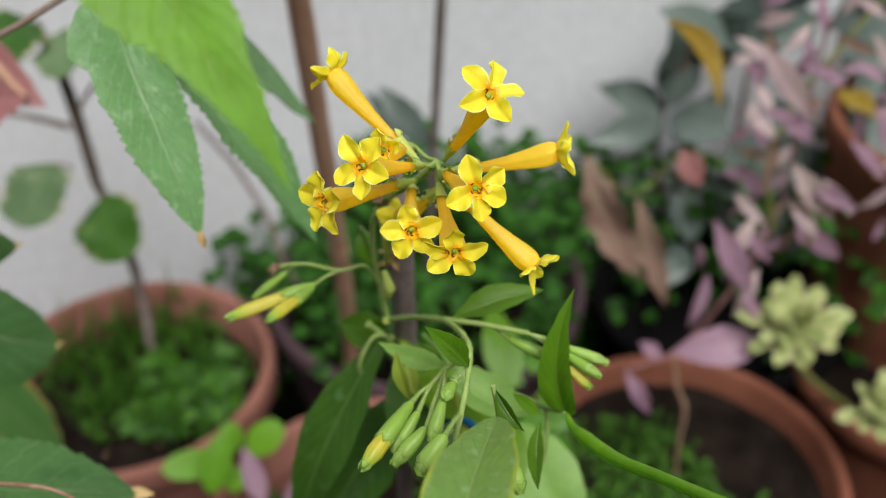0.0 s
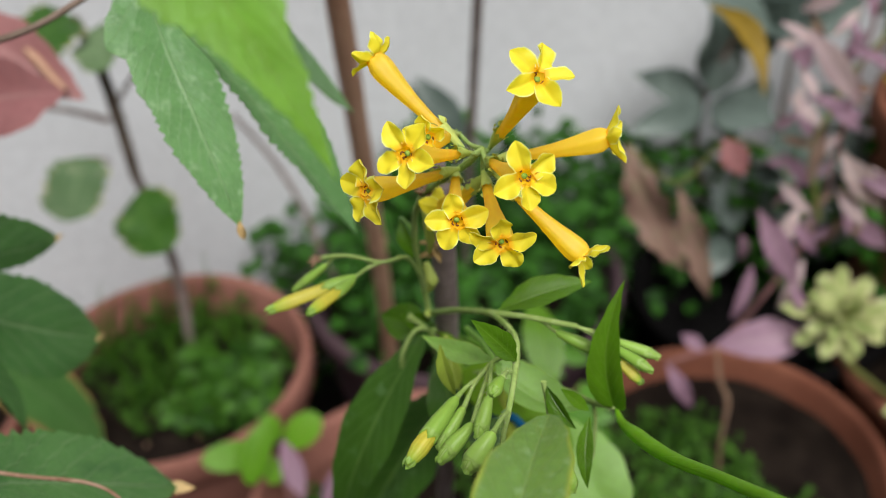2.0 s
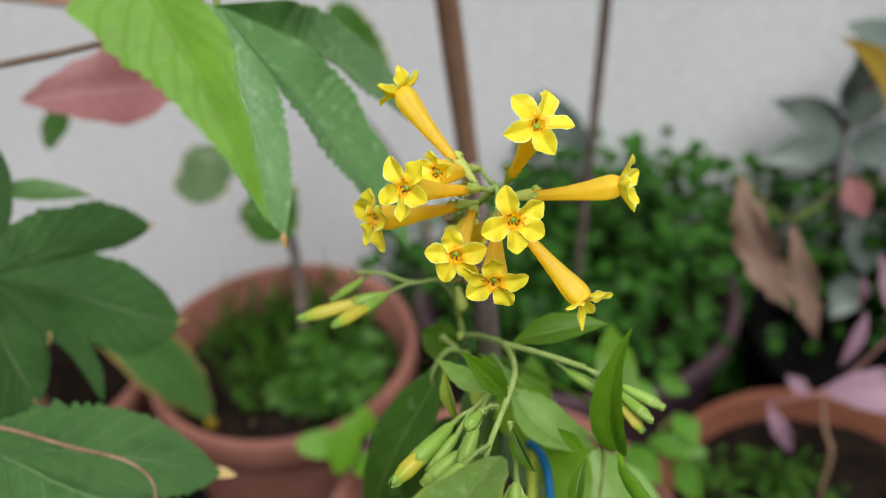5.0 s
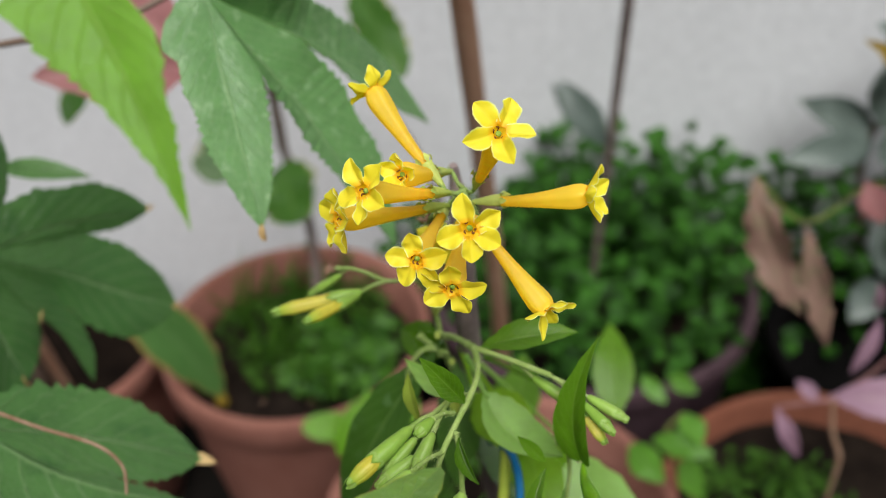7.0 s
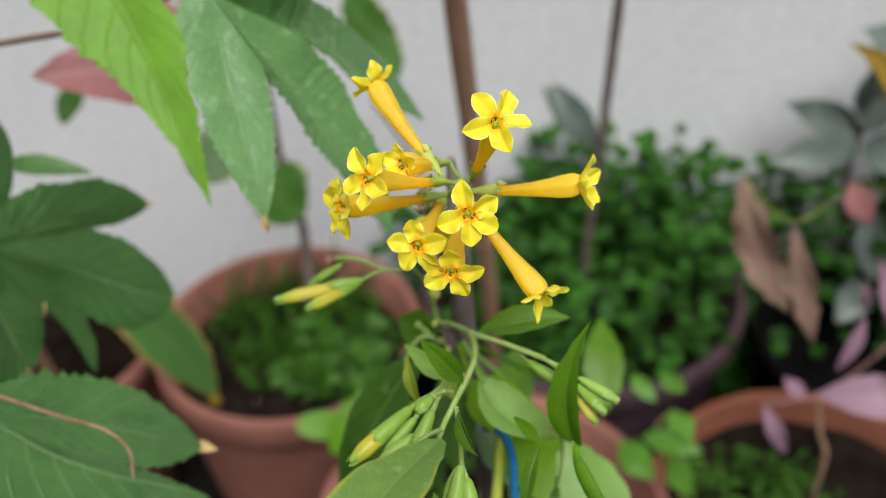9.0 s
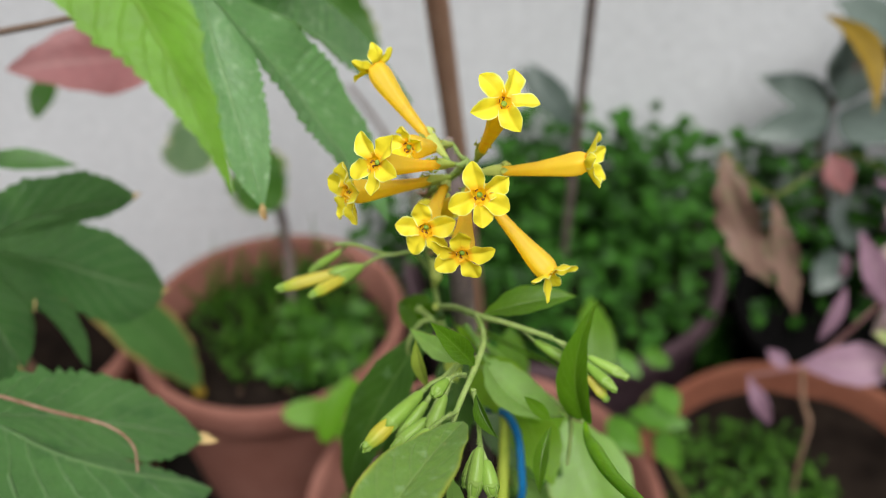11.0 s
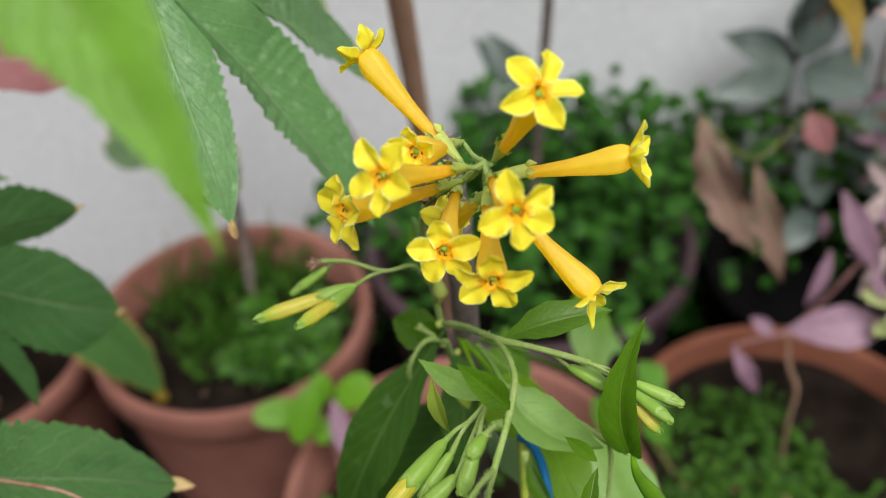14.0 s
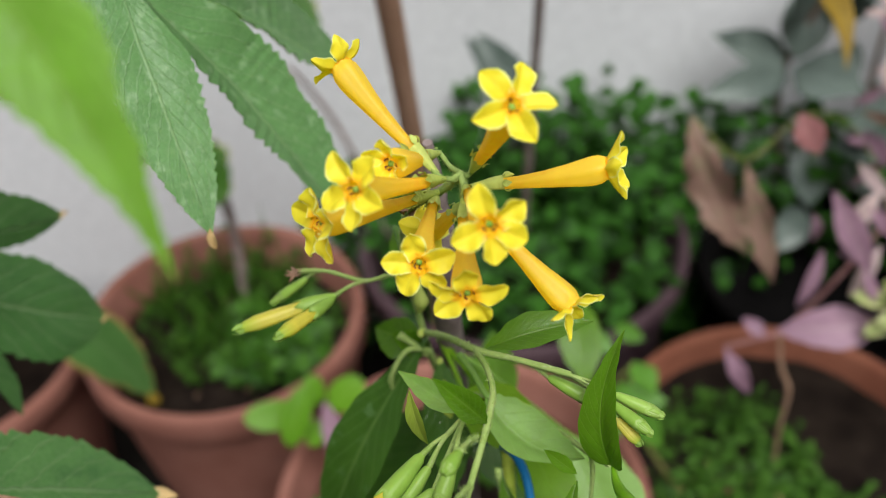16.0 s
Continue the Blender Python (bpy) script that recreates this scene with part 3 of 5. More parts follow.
        part("anther", g, M_ANTHER, tube, "brown anther")
    g = Geo()
    cr = [(-0.0022, 0.0005), (0.0, 0.0008), (0.0014, 0.00108), (0.0030, 0.00122), (0.0040, 0.00126)]
    rows = [[b + a * s + (x * math.cos(q) + y * math.sin(q)) * r * (1 + 0.06 * math.cos(5 * q)) for q in (2 * math.pi * j / 20 for j in range(20))] for s, r in cr]
    g.grid(rows, [[(i / 5, 0.3)] * 20 for i in range(5)], True)
    for k in range(5):
        t = 2 * math.pi * (k + 0.25) / 5
        out = x * math.cos(t) + y * math.sin(t)
        leaf(g, b + a * 0.0037 + out * 0.00124, b + a * rng.uniform(0.0052, 0.0060) + out * rng.uniform(0.0014, 0.0019), out, 0.0014, LANCE, rows=5, cols=4, fold=0.4, thick=0.0001, rng=rng)
    part("calyx", g, M_CALYX, tube, "green toothed calyx")
    g = Geo()
    line = [HUB, HUB.lerp(b - a * 0.003, 0.5) - Vector((0, 0, 0.0008)), b - a * 0.003, b]
    sweep(g, line, [0.0006, 0.00045, 0.00045, 0.0007], 8, 10, 0.08, rng=rng)
    fuzz(g, line, [0.0006, 0.0005, 0.0005, 0.0007], rng)
    part("pedicel", g, M_STEM, tube, "hairy green flower stalk")
    return tube


flower((-0.0048, 0.1682, 0.7543), (-0.0206, 0.1784, 0.7675), (20, 92, 164, 236, 308), spread=58, seed=1, limp=20, petal=0.0046, wide=0.0034, twist=14, reflex=-0.22)
flower((-0.0050, 0.1745, 0.7520), (-0.0098, 0.1605, 0.7597), (90, 162, 234, 306, 18), petal=0.0036, wide=0.0034, spread=55, seed=2)
flower((-0.0030, 0.1655, 0.7530), (-0.0129, 0.1478, 0.7639), (117, 50, 212, 272, 340), spread=78, seed=3)
flower((-0.0058, 0.1725, 0.7446), (-0.0215, 0.1546, 0.7516), (95, 14, 305, 248, 165), spread=78, seed=4, petal=0.0054, wide=0.0050, twist=12)
flower((0.0030, 0.1690, 0.7535), (0.0105, 0.1556, 0.7740), (80, 145, 212, 298, 6), spread=82, seed=5, petal=0.0054, wide=0.0043, twist=32)
flower((0.0042, 0.1697, 0.7490), (0.0254, 0.1692, 0.7535), (80, 152, 224, 296, 8), spread=50, seed=6, limp=10, petal=0.0056, wide=0.0034, reflex=-0.18)
flower((0.0020, 0.1650, 0.7515), (0.0078, 0.1430, 0.7617), (108, 38, 338, 279, 207), spread=86, seed=7)
flower((-0.0050, 0.1735, 0.7430), (-0.0045, 0.1497, 0.7478), (98, 174, 248, 312, 17), spread=86, seed=8)
flower((0.0010, 0.1665, 0.7465), (0.0038, 0.1442, 0.7465), (94, 12, 298, 212, 154), spread=86, seed=9)
flower((0.0040, 0.1640, 0.7480), (0.0201, 0.1537, 0.7361), (50, 122, 194, 266, 338), spread=62, seed=10, limp=34, wide=0.0030)
flower((0.0010, 0.1720, 0.7430), (-0.0080, 0.1800, 0.7300), (50, 122, 194, 266, 338), spread=65, seed=11)


def stem(pts, radii, mat=M_STEM, name="stem", label="", sides=8, steps=None, knots=0.05, parent=cestrum, seed=3):
    g = Geo()
    if mat is M_STEM:
        radii = [r * 0.58 for r in radii]
        fuzz(g, pts, radii, random.Random(seed + 9))
    sweep(g, pts, radii, sides, steps, knots, rng=random.Random(seed))
    return part(name, g, mat, parent, label)


def bud(base, tip, fat, mat=M_BUDG, calyx=0.4, seed=0, label="closed green flower bud"):
    rng = random.Random(seed)
    b, t = Vector(base), Vector(tip)
    x, y, a = frame_of(t - b)
    L = (t - b).length
    g = Geo()
    prof = [(0, 0.25), (0.12, 0.6), (0.35, 0.8), (0.6, 0.95), (0.78, 1.0), (0.9, 0.75), (0.97, 0.4), (1.0, 0.05)]
    rows = [[b + a * (L * s) + (x * math.cos(q) + y * math.sin(q)) * fat * r * (1 + 0.06 * math.cos(5 * q)) for q in (2 * math.pi * j / 15 for j in range(15))] for s, r in prof]
    g.grid(rows, [[(s, (j / 15 * 5) % 1) for j in range(15)] for s, r in prof], True)
    ob = part("bud", g, mat, cestrum, label)
    g = Geo()
    n = 20
    rows = [[b + a * (L * (s + 0.05 * wv * math.cos(5 * q))) + (x * math.cos(q) + y * math.sin(q)) * fat * r for q in (2 * math.pi * j / n for j in range(n))] for s, r, wv in ((-0.02, 0.22, 0), (0.06, 0.62, 0), (calyx * 0.55, 0.96, 0), (calyx * 0.85, 1.05, 0), (calyx, 1.09, 0.9), (calyx, 1.0, 0.9))]
    g.grid(rows, [[(i / 6, 0.3)] * n for i in range(6)], True)
    for k in range(6):
        q = 2 * math.pi * (k + 0.5) / 6
        out = x * math.cos(q) + y * math.sin(q)
        leaf(g, b + a * L * 0.90 + out * fat * 0.62, b + a * L * rng.uniform(1.0, 1.05) + out * fat * 0.3, out, fat * 0.75, LANCE, rows=4, cols=2, thick=0.0001, rng=rng)
    part("calyx", g, M_BUDG, ob)
    return ob


# stems above the fork
FORK = (-0.0141, 0.1954, 0.6854)
NODE_C = (0.0019, 0.1674, 0.7097)
L_NODE = (-0.0243, 0.1864, 0.7099)
stem([HUB, (-0.005, 0.176, 0.742), (-0.0135, 0.188, 0.728), (-0.0165, 0.194, 0.712), FORK], [0.0011, 0.0013, 0.0012, 0.0014], label="hairy green peduncle", steps=24)
stem([FORK, (-0.0145, 0.2, 0.675), (-0.013, 0.2055, 0.66)], [0.0014, 0.0016, 0.002])
stem([FORK, (-0.0065, 0.182, 0.698), NODE_C, (0.009, 0.164, 0.7115), (0.0150, 0.1625, 0.7112), (0.0207, 0.1607, 0.7112)], [0.0013, 0.0012, 0.0013, 0.0011, 0.0012, 0.0011], steps=24)
stem([(-0.0158, 0.1935, 0.7), (-0.0185, 0.190, 0.7085), L_NODE, (-0.033, 0.1885, 0.7105), (-0.0404, 0.1908, 0.7081)], [0.0008, 0.0009, 0.0009, 0.0008, 0.0010], steps=20)
stem([L_NODE, (-0.0275, 0.1852, 0.7092), (-0.0309, 0.1836, 0.7075)], [0.0008, 0.0008, 0.0010])
stem([(-0.036, 0.1895, 0.7098), (-0.0385, 0.1905, 0.7065)], [0.0005, 0.0007])
bud((-0.0306, 0.1837, 0.7077), (-0.051, 0.1743, 0.7051), 0.0017, M_BUDY, 0.36, 1, "yellow flower bud")
bud((-0.0309, 0.1832, 0.7072), (-0.0399, 0.1688, 0.709), 0.0016, M_BUDY, 0.42, 2, "yellow flower bud")
bud((-0.0385, 0.1905, 0.7065), (-0.0477, 0.1887, 0.6995), 0.0012, M_BUDG, 0.72, 3)
# withered remains along the peduncle
def withered(at, count, reach, seed, mat=M_WITHER):
    g = Geo()
    for k in range(count):
        r = random.Random(k + seed)
        o = Vector(at) + Vector((r.uniform(-1, 1), r.uniform(-1, 0.2), r.uniform(-1, 1))) * reach * 0.3
        t = o + Vector((r.uniform(-1, 1), r.uniform(-1, 0.1), r.uniform(-1, 0.7))) * reach
        leaf(g, o, t, (r.uniform(-1, 1), -1, r.uniform(-1, 1)), reach * r.uniform(0.25, 0.5), LANCE, fold=1.2, arch=r.uniform(-0.2, 0.3), wave=0.5, rows=8, cols=4, bend=r.uniform(-0.2, 0.2), rng=r)
    return part("withered_flower", g, mat, cestrum, "dry brown withered flower")


withered((-0.0412, 0.1908, 0.7083), 14, 0.0020, 280)
withered((-0.0120, 0.1870, 0.7310), 9, 0.0045, 300)
withered((-0.0123, 0.1942, 0.7090), 10, 0.0042, 340, M_STRAW)
withered((-0.0101, 0.1955, 0.7100), 7, 0.0040, 370)
withered((-0.0135, 0.1900, 0.7180), 6, 0.0030, 390)
stem([(-0.0138, 0.1905, 0.7065), (-0.0125, 0.1885, 0.7020), (-0.0135, 0.1890, 0.6985)], [0.0008, 0.0017, 0.0006], M_CALYX, "spent_calyx", "pale empty calyx", knots=0.15)
stem([(-0.0135, 0.1885, 0.7255), (-0.012, 0.1855, 0.718), (-0.0125, 0.186, 0.713)], [0.0007, 0.0013, 0.0005], M_CALYX, "spent_calyx", "pale empty calyx", knots=0.15)
stem([(-0.0136, 0.1940, 0.6790), (-0.0165, 0.1932, 0.6835), (-0.0197, 0.1928, 0.6868)], [0.0012, 0.0013, 0.0020], M_STEM, "side_shoot", "pale hairy side shoot", knots=0.12)
stem([(-0.0128, 0.1945, 0.6800), (-0.0175, 0.1905, 0.6840), (-0.0212, 0.1875, 0.6785), (-0.0222, 0.1890, 0.6700), (-0.0240, 0.1900, 0.6620)], [0.0012, 0.0011, 0.0010, 0.0009, 0.0006], M_STEM, "side_shoot", "bowed leaf stalk")
stem([(-0.0142, 0.1945, 0.6862), (-0.0143, 0.1932, 0.6872)], [0.0012, 0.0009], M_CALYX, "leaf_scar", "pale round leaf scar", knots=0.1)
stem([(-0.0098, 0.1905, 0.6810), (-0.0096, 0.1892, 0.6820)], [0.0009, 0.0007], M_CALYX, "leaf_scar", "pale round leaf scar", knots=0.1)
# buds on the right branch
for k, (tx, ty, tz, cl) in enumerate(((0.038, 0.155, 0.7071, 0.74), (0.0357, 0.1499, 0.7079, 0.74), (0.034, 0.1509, 0.7035, 0.3))):
    t = Vector((tx, ty, tz))
    b = t.lerp(Vector((0.0225, 0.1602, 0.7108)), 0.58)
    stem([(0.0205, 0.1607, 0.7112), b.lerp(Vector((0.0215, 0.1606, 0.7112)), 0.5) + Vector((0, 0, 0.0005)), b], [0.0005, 0.0005, 0.0007], name="pedicel", seed=k)
    bud(b, t, 0.00125, M_BUDY if k == 2 else M_BUDG, cl, 20 + k, "flower bud turning yellow" if k == 2 else "closed green flower bud")
stem([(0.0125, 0.1632, 0.7113), (0.0165, 0.1630, 0.7075)], [0.0005, 0.0007], name="pedicel")
bud((0.0165, 0.1630, 0.7075), (0.0268, 0.1595, 0.7040), 0.0014, M_BUDG, 0.7, 30)
# drooping lower truss
LOW = (0.0065, 0.1408, 0.7198)
SPUR = (0.0017, 0.1461, 0.7145)
JOINT = (0.0046, 0.1292, 0.7184)
stem([NODE_C, (0.0050, 0.158, 0.7145), (0.0068, 0.149, 0.7185), LOW, (0.0058, 0.135, 0.7200), JOINT, (0.0036, 0.1275, 0.7135), (0.0030, 0.127, 0.707)], [0.0012, 0.0010, 0.0010, 0.0012, 0.0010, 0.0011, 0.0009, 0.0008], steps=30)
stem([(0.0064, 0.1440, 0.7192), (0.0042, 0.1455, 0.7170), SPUR, (-0.0012, 0.1436, 0.7125)], [0.0009, 0.0008, 0.0010, 0.0009], steps=14)
for k, (root, foot, tip, fat, mt, cl, label) in enumerate((
        ((-0.0012, 0.1436, 0.7125), (-0.0054, 0.1407, 0.7103), (-0.0151, 0.1270, 0.7058), 0.00185, M_BUDY, 0.60, "yellow bud half out of its pale calyx"),
        ((-0.0012, 0.1436, 0.7125), (-0.0040, 0.1390, 0.7092), (-0.0092, 0.1325, 0.7040), 0.0014, M_BUDG, 0.72, "closed green flower bud"),
        (SPUR, (-0.0022, 0.1328, 0.7111), (-0.0090, 0.1273, 0.7063), 0.0016, M_BUDG, 0.72, "closed green flower bud"),
        (SPUR, (0.0011, 0.1348, 0.7167), (-0.0012, 0.1285, 0.7115), 0.0015, M_BUDG, 0.74, "closed green flower bud"),
        (JOINT, (0.0016, 0.1190, 0.7240), (-0.0034, 0.1150, 0.7185), 0.0019, M_BUDG, 0.76, "fat pale green flower bud"),
        ((0.0052, 0.1360, 0.7221), (0.0034, 0.1282, 0.7284), (0.0013, 0.1240, 0.7280), 0.0013, M_BUDG, 0.74, "closed green flower bud"))):
    r, f = Vector(root), Vector(foot)
    stem([r, r.lerp(f, 0.5) + Vector((0, 0, 0.0006)), f], [0.0008, 0.0007, 0.0011], name="pedicel", seed=40 + k)
    bud(foot, tip, fat, mt, cl, 40 + k, label)


stem([(0.0101, 0.1196, 0.7359), (0.0109, 0.1186, 0.7311), (0.0117, 0.1163, 0.7247)], [0.0008, 0.0007, 0.0009], name="pedicel", seed=71)
stem([(0.0117, 0.1163, 0.7247), (0.0131, 0.1148, 0.7225)], [0.0007, 0.0007], name="pedicel", seed=72)
bud((0.0111, 0.1164, 0.7235), (0.0096, 0.1117, 0.7180), 0.0013, M_BUDG, 0.7, 75)
bud((0.0116, 0.1161, 0.7246), (0.0113, 0.1094, 0.7180), 0.0015, M_BUDG, 0.72, 73)
bud((0.0130, 0.1149, 0.7227), (0.0149, 0.1104, 0.7182), 0.0015, M_BUDG, 0.72, 74)


WEDGE = ((0, 0.5), (0.05, 0.82), (0.16, 1.0), (0.32, 0.97), (0.55, 0.76), (0.8, 0.36), (0.93, 0.14), (1, 0.0))
BLUNT = ((0, 0.1), (0.15, 0.6), (0.4, 1.0), (0.6, 0.96), (0.8, 0.68), (0.92, 0.40), (0.97, 0.24), (1, 0.0))


def shrub_leaf(base, tip, up, width, mat=M_CESTRUM, shape=LANCE, label="", stalk=None, **kw):
    g = Geo()
    leaf(g, base, tip, up, width, shape, rows=22, cols=8, **kw)
    if stalk:
        b = Vector(base)
        sweep(g, [stalk, (Vector(stalk) + b) / 2 + Vector((0, 0, 0.001)), b, b.lerp(Vector(tip), 0.08)], [0.0009, 0.0007, 0.0007, 0.0005], 6, 8)
    return part("leaf", g, mat, cestrum, label)


shrub_leaf((0.0035, 0.1672, 0.7102), (0.0249, 0.1725, 0.7142), (-0.2, -0.25, 1), 0.0085, M_CESTRUM, arch=0.06, fold=0.5, rng=random.Random(1), label="glossy green lance-shaped leaf")
shrub_leaf((0.0291, 0.1531, 0.6938), (0.0301, 0.1611, 0.7238), (-0.35, -0.85, 0.35), 0.0082, M_CESTRUM, WEDGE, arch=0.10, fold=0.6, wave=0.06, bend=-0.07, rng=random.Random(2), label="upright folded green leaf")
shrub_leaf((0.0065, 0.1401, 0.7209), (-0.0021, 0.1394, 0.7324), (0.4, -0.7, 0.6), 0.0050, M_CESTRUM, arch=0.05, fold=1.1, rng=random.Random(3), label="small young green leaf")
shrub_leaf((-0.0090, 0.1517, 0.7146), (-0.0061, 0.1496, 0.7017), (-0.3, -0.8, 0.4), 0.0036, M_YOUNG, arch=0.08, fold=0.5, rng=random.Random(14), label="small yellowish hanging leaf")
shrub_leaf((0.0020, 0.1490, 0.7125), (-0.0140, 0.1645, 0.7058), (-0.1, -0.4, 0.9), 0.0055, M_CESPALE, arch=-0.14, fold=1.0, rng=random.Random(4), label="small pale curled leaf")
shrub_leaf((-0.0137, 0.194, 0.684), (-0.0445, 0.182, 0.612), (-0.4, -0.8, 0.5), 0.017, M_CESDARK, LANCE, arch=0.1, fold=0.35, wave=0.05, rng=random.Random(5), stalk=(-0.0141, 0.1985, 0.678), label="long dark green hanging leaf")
shrub_leaf((0.0010, 0.0710, 0.7480), (0.0103, 0.1090, 0.7395), (-0.1, 0.1, 0.9), 0.0128, M_CESBIG, BLUNT, arch=0.04, fold=0.35, wave=0.1, rng=random.Random(6), label="broad pale green leaf with yellowish edge")
stem([(0.0295, 0.1535, 0.6935), (0.0304, 0.1488, 0.6933), (0.0325, 0.1417, 0.697), (0.0349, 0.1339, 0.7016), (0.0374, 0.1261, 0.7072), (0.041, 0.1158, 0.7157), (0.0478, 0.0959, 0.7314)], [0.00032, 0.00101, 0.00164, 0.00157, 0.00132, 0.00112, 0.00113], M_LIME, "leaf", "long rolled narrow green leaf", sides=14, steps=36, knots=0.02)
shrub_leaf((0.0106, 0.1192, 0.7352), (0.0152, 0.1139, 0.7305), (-0.5, -0.8, 0.3), 0.0034, M_CESTRUM, LANCE, arch=0.08, fold=0.7, rng=random.Random(8), label="small green leaf on the bud stalk")
LOWN = (0.0255, 0.160, 0.688)
stem([(-0.0125, 0.207, 0.652), (0.004, 0.190, 0.668), (0.0165, 0.172, 0.682), LOWN, (0.0291, 0.1531, 0.6938)], [0.0009, 0.0009, 0.0009, 0.0011, 0.0009], steps=20)
stem([LOWN, (0.0262, 0.159, 0.683), (0.0260, 0.157, 0.672)], [0.0008, 0.0009, 0.0007])
shrub_leaf((-0.0210, 0.2075, 0.7080), (-0.0172, 0.2020, 0.6985), (-0.3, -0.8, 0.4), 0.0050, M_CESTRUM, arch=0.08, fold=0.5, rng=random.Random(21), stalk=(-0.0165, 0.194, 0.712), label="small hanging green leaf")
shrub_leaf((-0.0139, 0.1980, 0.6763), (-0.0285, 0.2045, 0.6770), (-0.2, -0.6, 0.8), 0.0110, M_CESTRUM, arch=0.10, fold=0.5, rng=random.Random(22), label="small green leaf behind the fork")
shrub_leaf((-0.0085, 0.1869, 0.6781), (-0.0066, 0.1814, 0.6705), (-0.2, -0.8, 0.4), 0.0052, M_YOUNG, arch=0.08, fold=0.5, rng=random.Random(23), label="small yellowish hanging leaf")
shrub_leaf((0.0029, 0.1726, 0.6902), (0.0245, 0.1607, 0.6854), (0.3, -0.15, 0.95), 0.0130, M_CESPALE, OVATE, arch=-0.12, fold=0.7, bend=0.10, rng=random.Random(24), stalk=(-0.004, 0.184, 0.690), label="pale green leaf with a turned-up edge")
stem([(0.0040, 0.1900, 0.6650), (0.0068, 0.1805, 0.6585), (0.0084, 0.1661, 0.6482), (0.0095, 0.1535, 0.6404)], [0.0013, 0.0015, 0.0016, 0.0016], M_YSTEM, "shoot", "young yellow-green shoot", steps=16)
shrub_leaf((0.0010, 0.2373, 0.6011), (-0.0051, 0.2772, 0.6037), (0.1, -0.8, 0.5), 0.0140, M_CESTRUM, OVATE, arch=0.05, fold=0.3, rng=random.Random(25), stalk=(-0.0135, 0.225, 0.64), label="green leaf deeper in the shrub")
rng = random.Random(17)
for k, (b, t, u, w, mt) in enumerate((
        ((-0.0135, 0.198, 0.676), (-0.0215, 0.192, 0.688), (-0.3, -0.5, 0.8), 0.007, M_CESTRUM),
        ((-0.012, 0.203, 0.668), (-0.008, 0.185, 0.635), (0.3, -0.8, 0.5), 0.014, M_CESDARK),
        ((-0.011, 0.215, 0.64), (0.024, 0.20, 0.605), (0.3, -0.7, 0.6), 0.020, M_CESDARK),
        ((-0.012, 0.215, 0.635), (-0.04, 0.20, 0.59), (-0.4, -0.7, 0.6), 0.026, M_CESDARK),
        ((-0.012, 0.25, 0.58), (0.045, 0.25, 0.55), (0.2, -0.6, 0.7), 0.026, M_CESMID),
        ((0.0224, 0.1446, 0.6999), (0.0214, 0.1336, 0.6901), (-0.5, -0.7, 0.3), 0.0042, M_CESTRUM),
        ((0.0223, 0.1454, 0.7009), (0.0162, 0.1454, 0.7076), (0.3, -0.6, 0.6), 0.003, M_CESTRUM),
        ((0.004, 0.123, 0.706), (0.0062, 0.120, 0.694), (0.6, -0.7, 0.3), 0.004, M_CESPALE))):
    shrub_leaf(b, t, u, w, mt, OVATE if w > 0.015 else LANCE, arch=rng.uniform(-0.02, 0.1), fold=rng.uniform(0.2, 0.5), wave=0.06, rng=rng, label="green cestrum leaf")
for b, t, u, w, mt in (
        ((-0.0058, 0.1991, 0.6602), (0.0174, 0.1801, 0.6607), (0.2, -0.6, 0.75), 0.016, M_CESMID),
        ((0.0317, 0.3100, 0.5387), (0.0236, 0.3508, 0.5598), (0.1, -0.8, 0.5), 0.019, M_CESTRUM),
        ((0.0226, 0.2185, 0.6200), (0.0434, 0.1857, 0.5896), (0.1, -0.7, 0.6), 0.028, M_CESPALE),
        ((0.0115, 0.1850, 0.6588), (0.0222, 0.1660, 0.6513), (0.2, -0.6, 0.7), 0.0140, M_CESMID),
        ((-0.0128, 0.2695, 0.5701), (-0.0041, 0.2923, 0.5789), (0.1, -0.7, 0.6), 0.020, M_CESTRUM),
        ((0.0073, 0.2319, 0.5978), (0.0254, 0.1927, 0.5873), (0.1, -0.7, 0.6), 0.022, M_CESPALE)):
    shrub_leaf(b, t, u, w, mt, OVATE, arch=rng.uniform(0.02, 0.1), fold=rng.uniform(0.15, 0.35), wave=0.05, rng=rng, stalk=(-0.0135, 0.213, 0.665), label="bright green cestrum leaf")
stem([(-0.0100, 0.2065, 0.71), (-0.0101, 0.2065, 0.70), (-0.0106, 0.215, 0.66), (-0.0155, 0.26, 0.55), (-0.026, 0.34, 0.38), (-0.032, 0.41, 0.24), (-0.034, 0.43, 0.17)], [0.0034, 0.0034, 0.0034, 0.0036, 0.0040, 0.0044, 0.005], M_WOOD, "woody_stem", "grey-purple woody main stem", 12, 60, 0.05)
stem([(-0.0108, 0.2035, 0.735), (-0.0104, 0.2055, 0.722), (-0.0100, 0.2065, 0.709)], [0.0012, 0.0024, 0.0031], M_WOOD, "woody_stub", "dry cut end of the woody stem", 9, 12, 0.12)
g = Geo()
ring = [(0.0002, 0.1921, 0.6493), (0.0039, 0.1845, 0.6581), (0.0082, 0.1787, 0.6623), (0.0115, 0.1728, 0.6620), (0.0133, 0.1668, 0.6571), (0.0139, 0.1626, 0.6484), (0.0095, 0.1658, 0.6294)]
sweep(g, ring, [0.0011, 0.0011], 8, 48)
tagged(part("plant_tie", g, M_BLUE), "blue plastic tie looped round the shrub's stem", "plant tie")


# ---- lobed-leaf shrub beside the camera ----
lobed = thing("lobed_leaf_shrub", "shrub with large toothed lobed green leaves on thin brown twigs", "shrub")


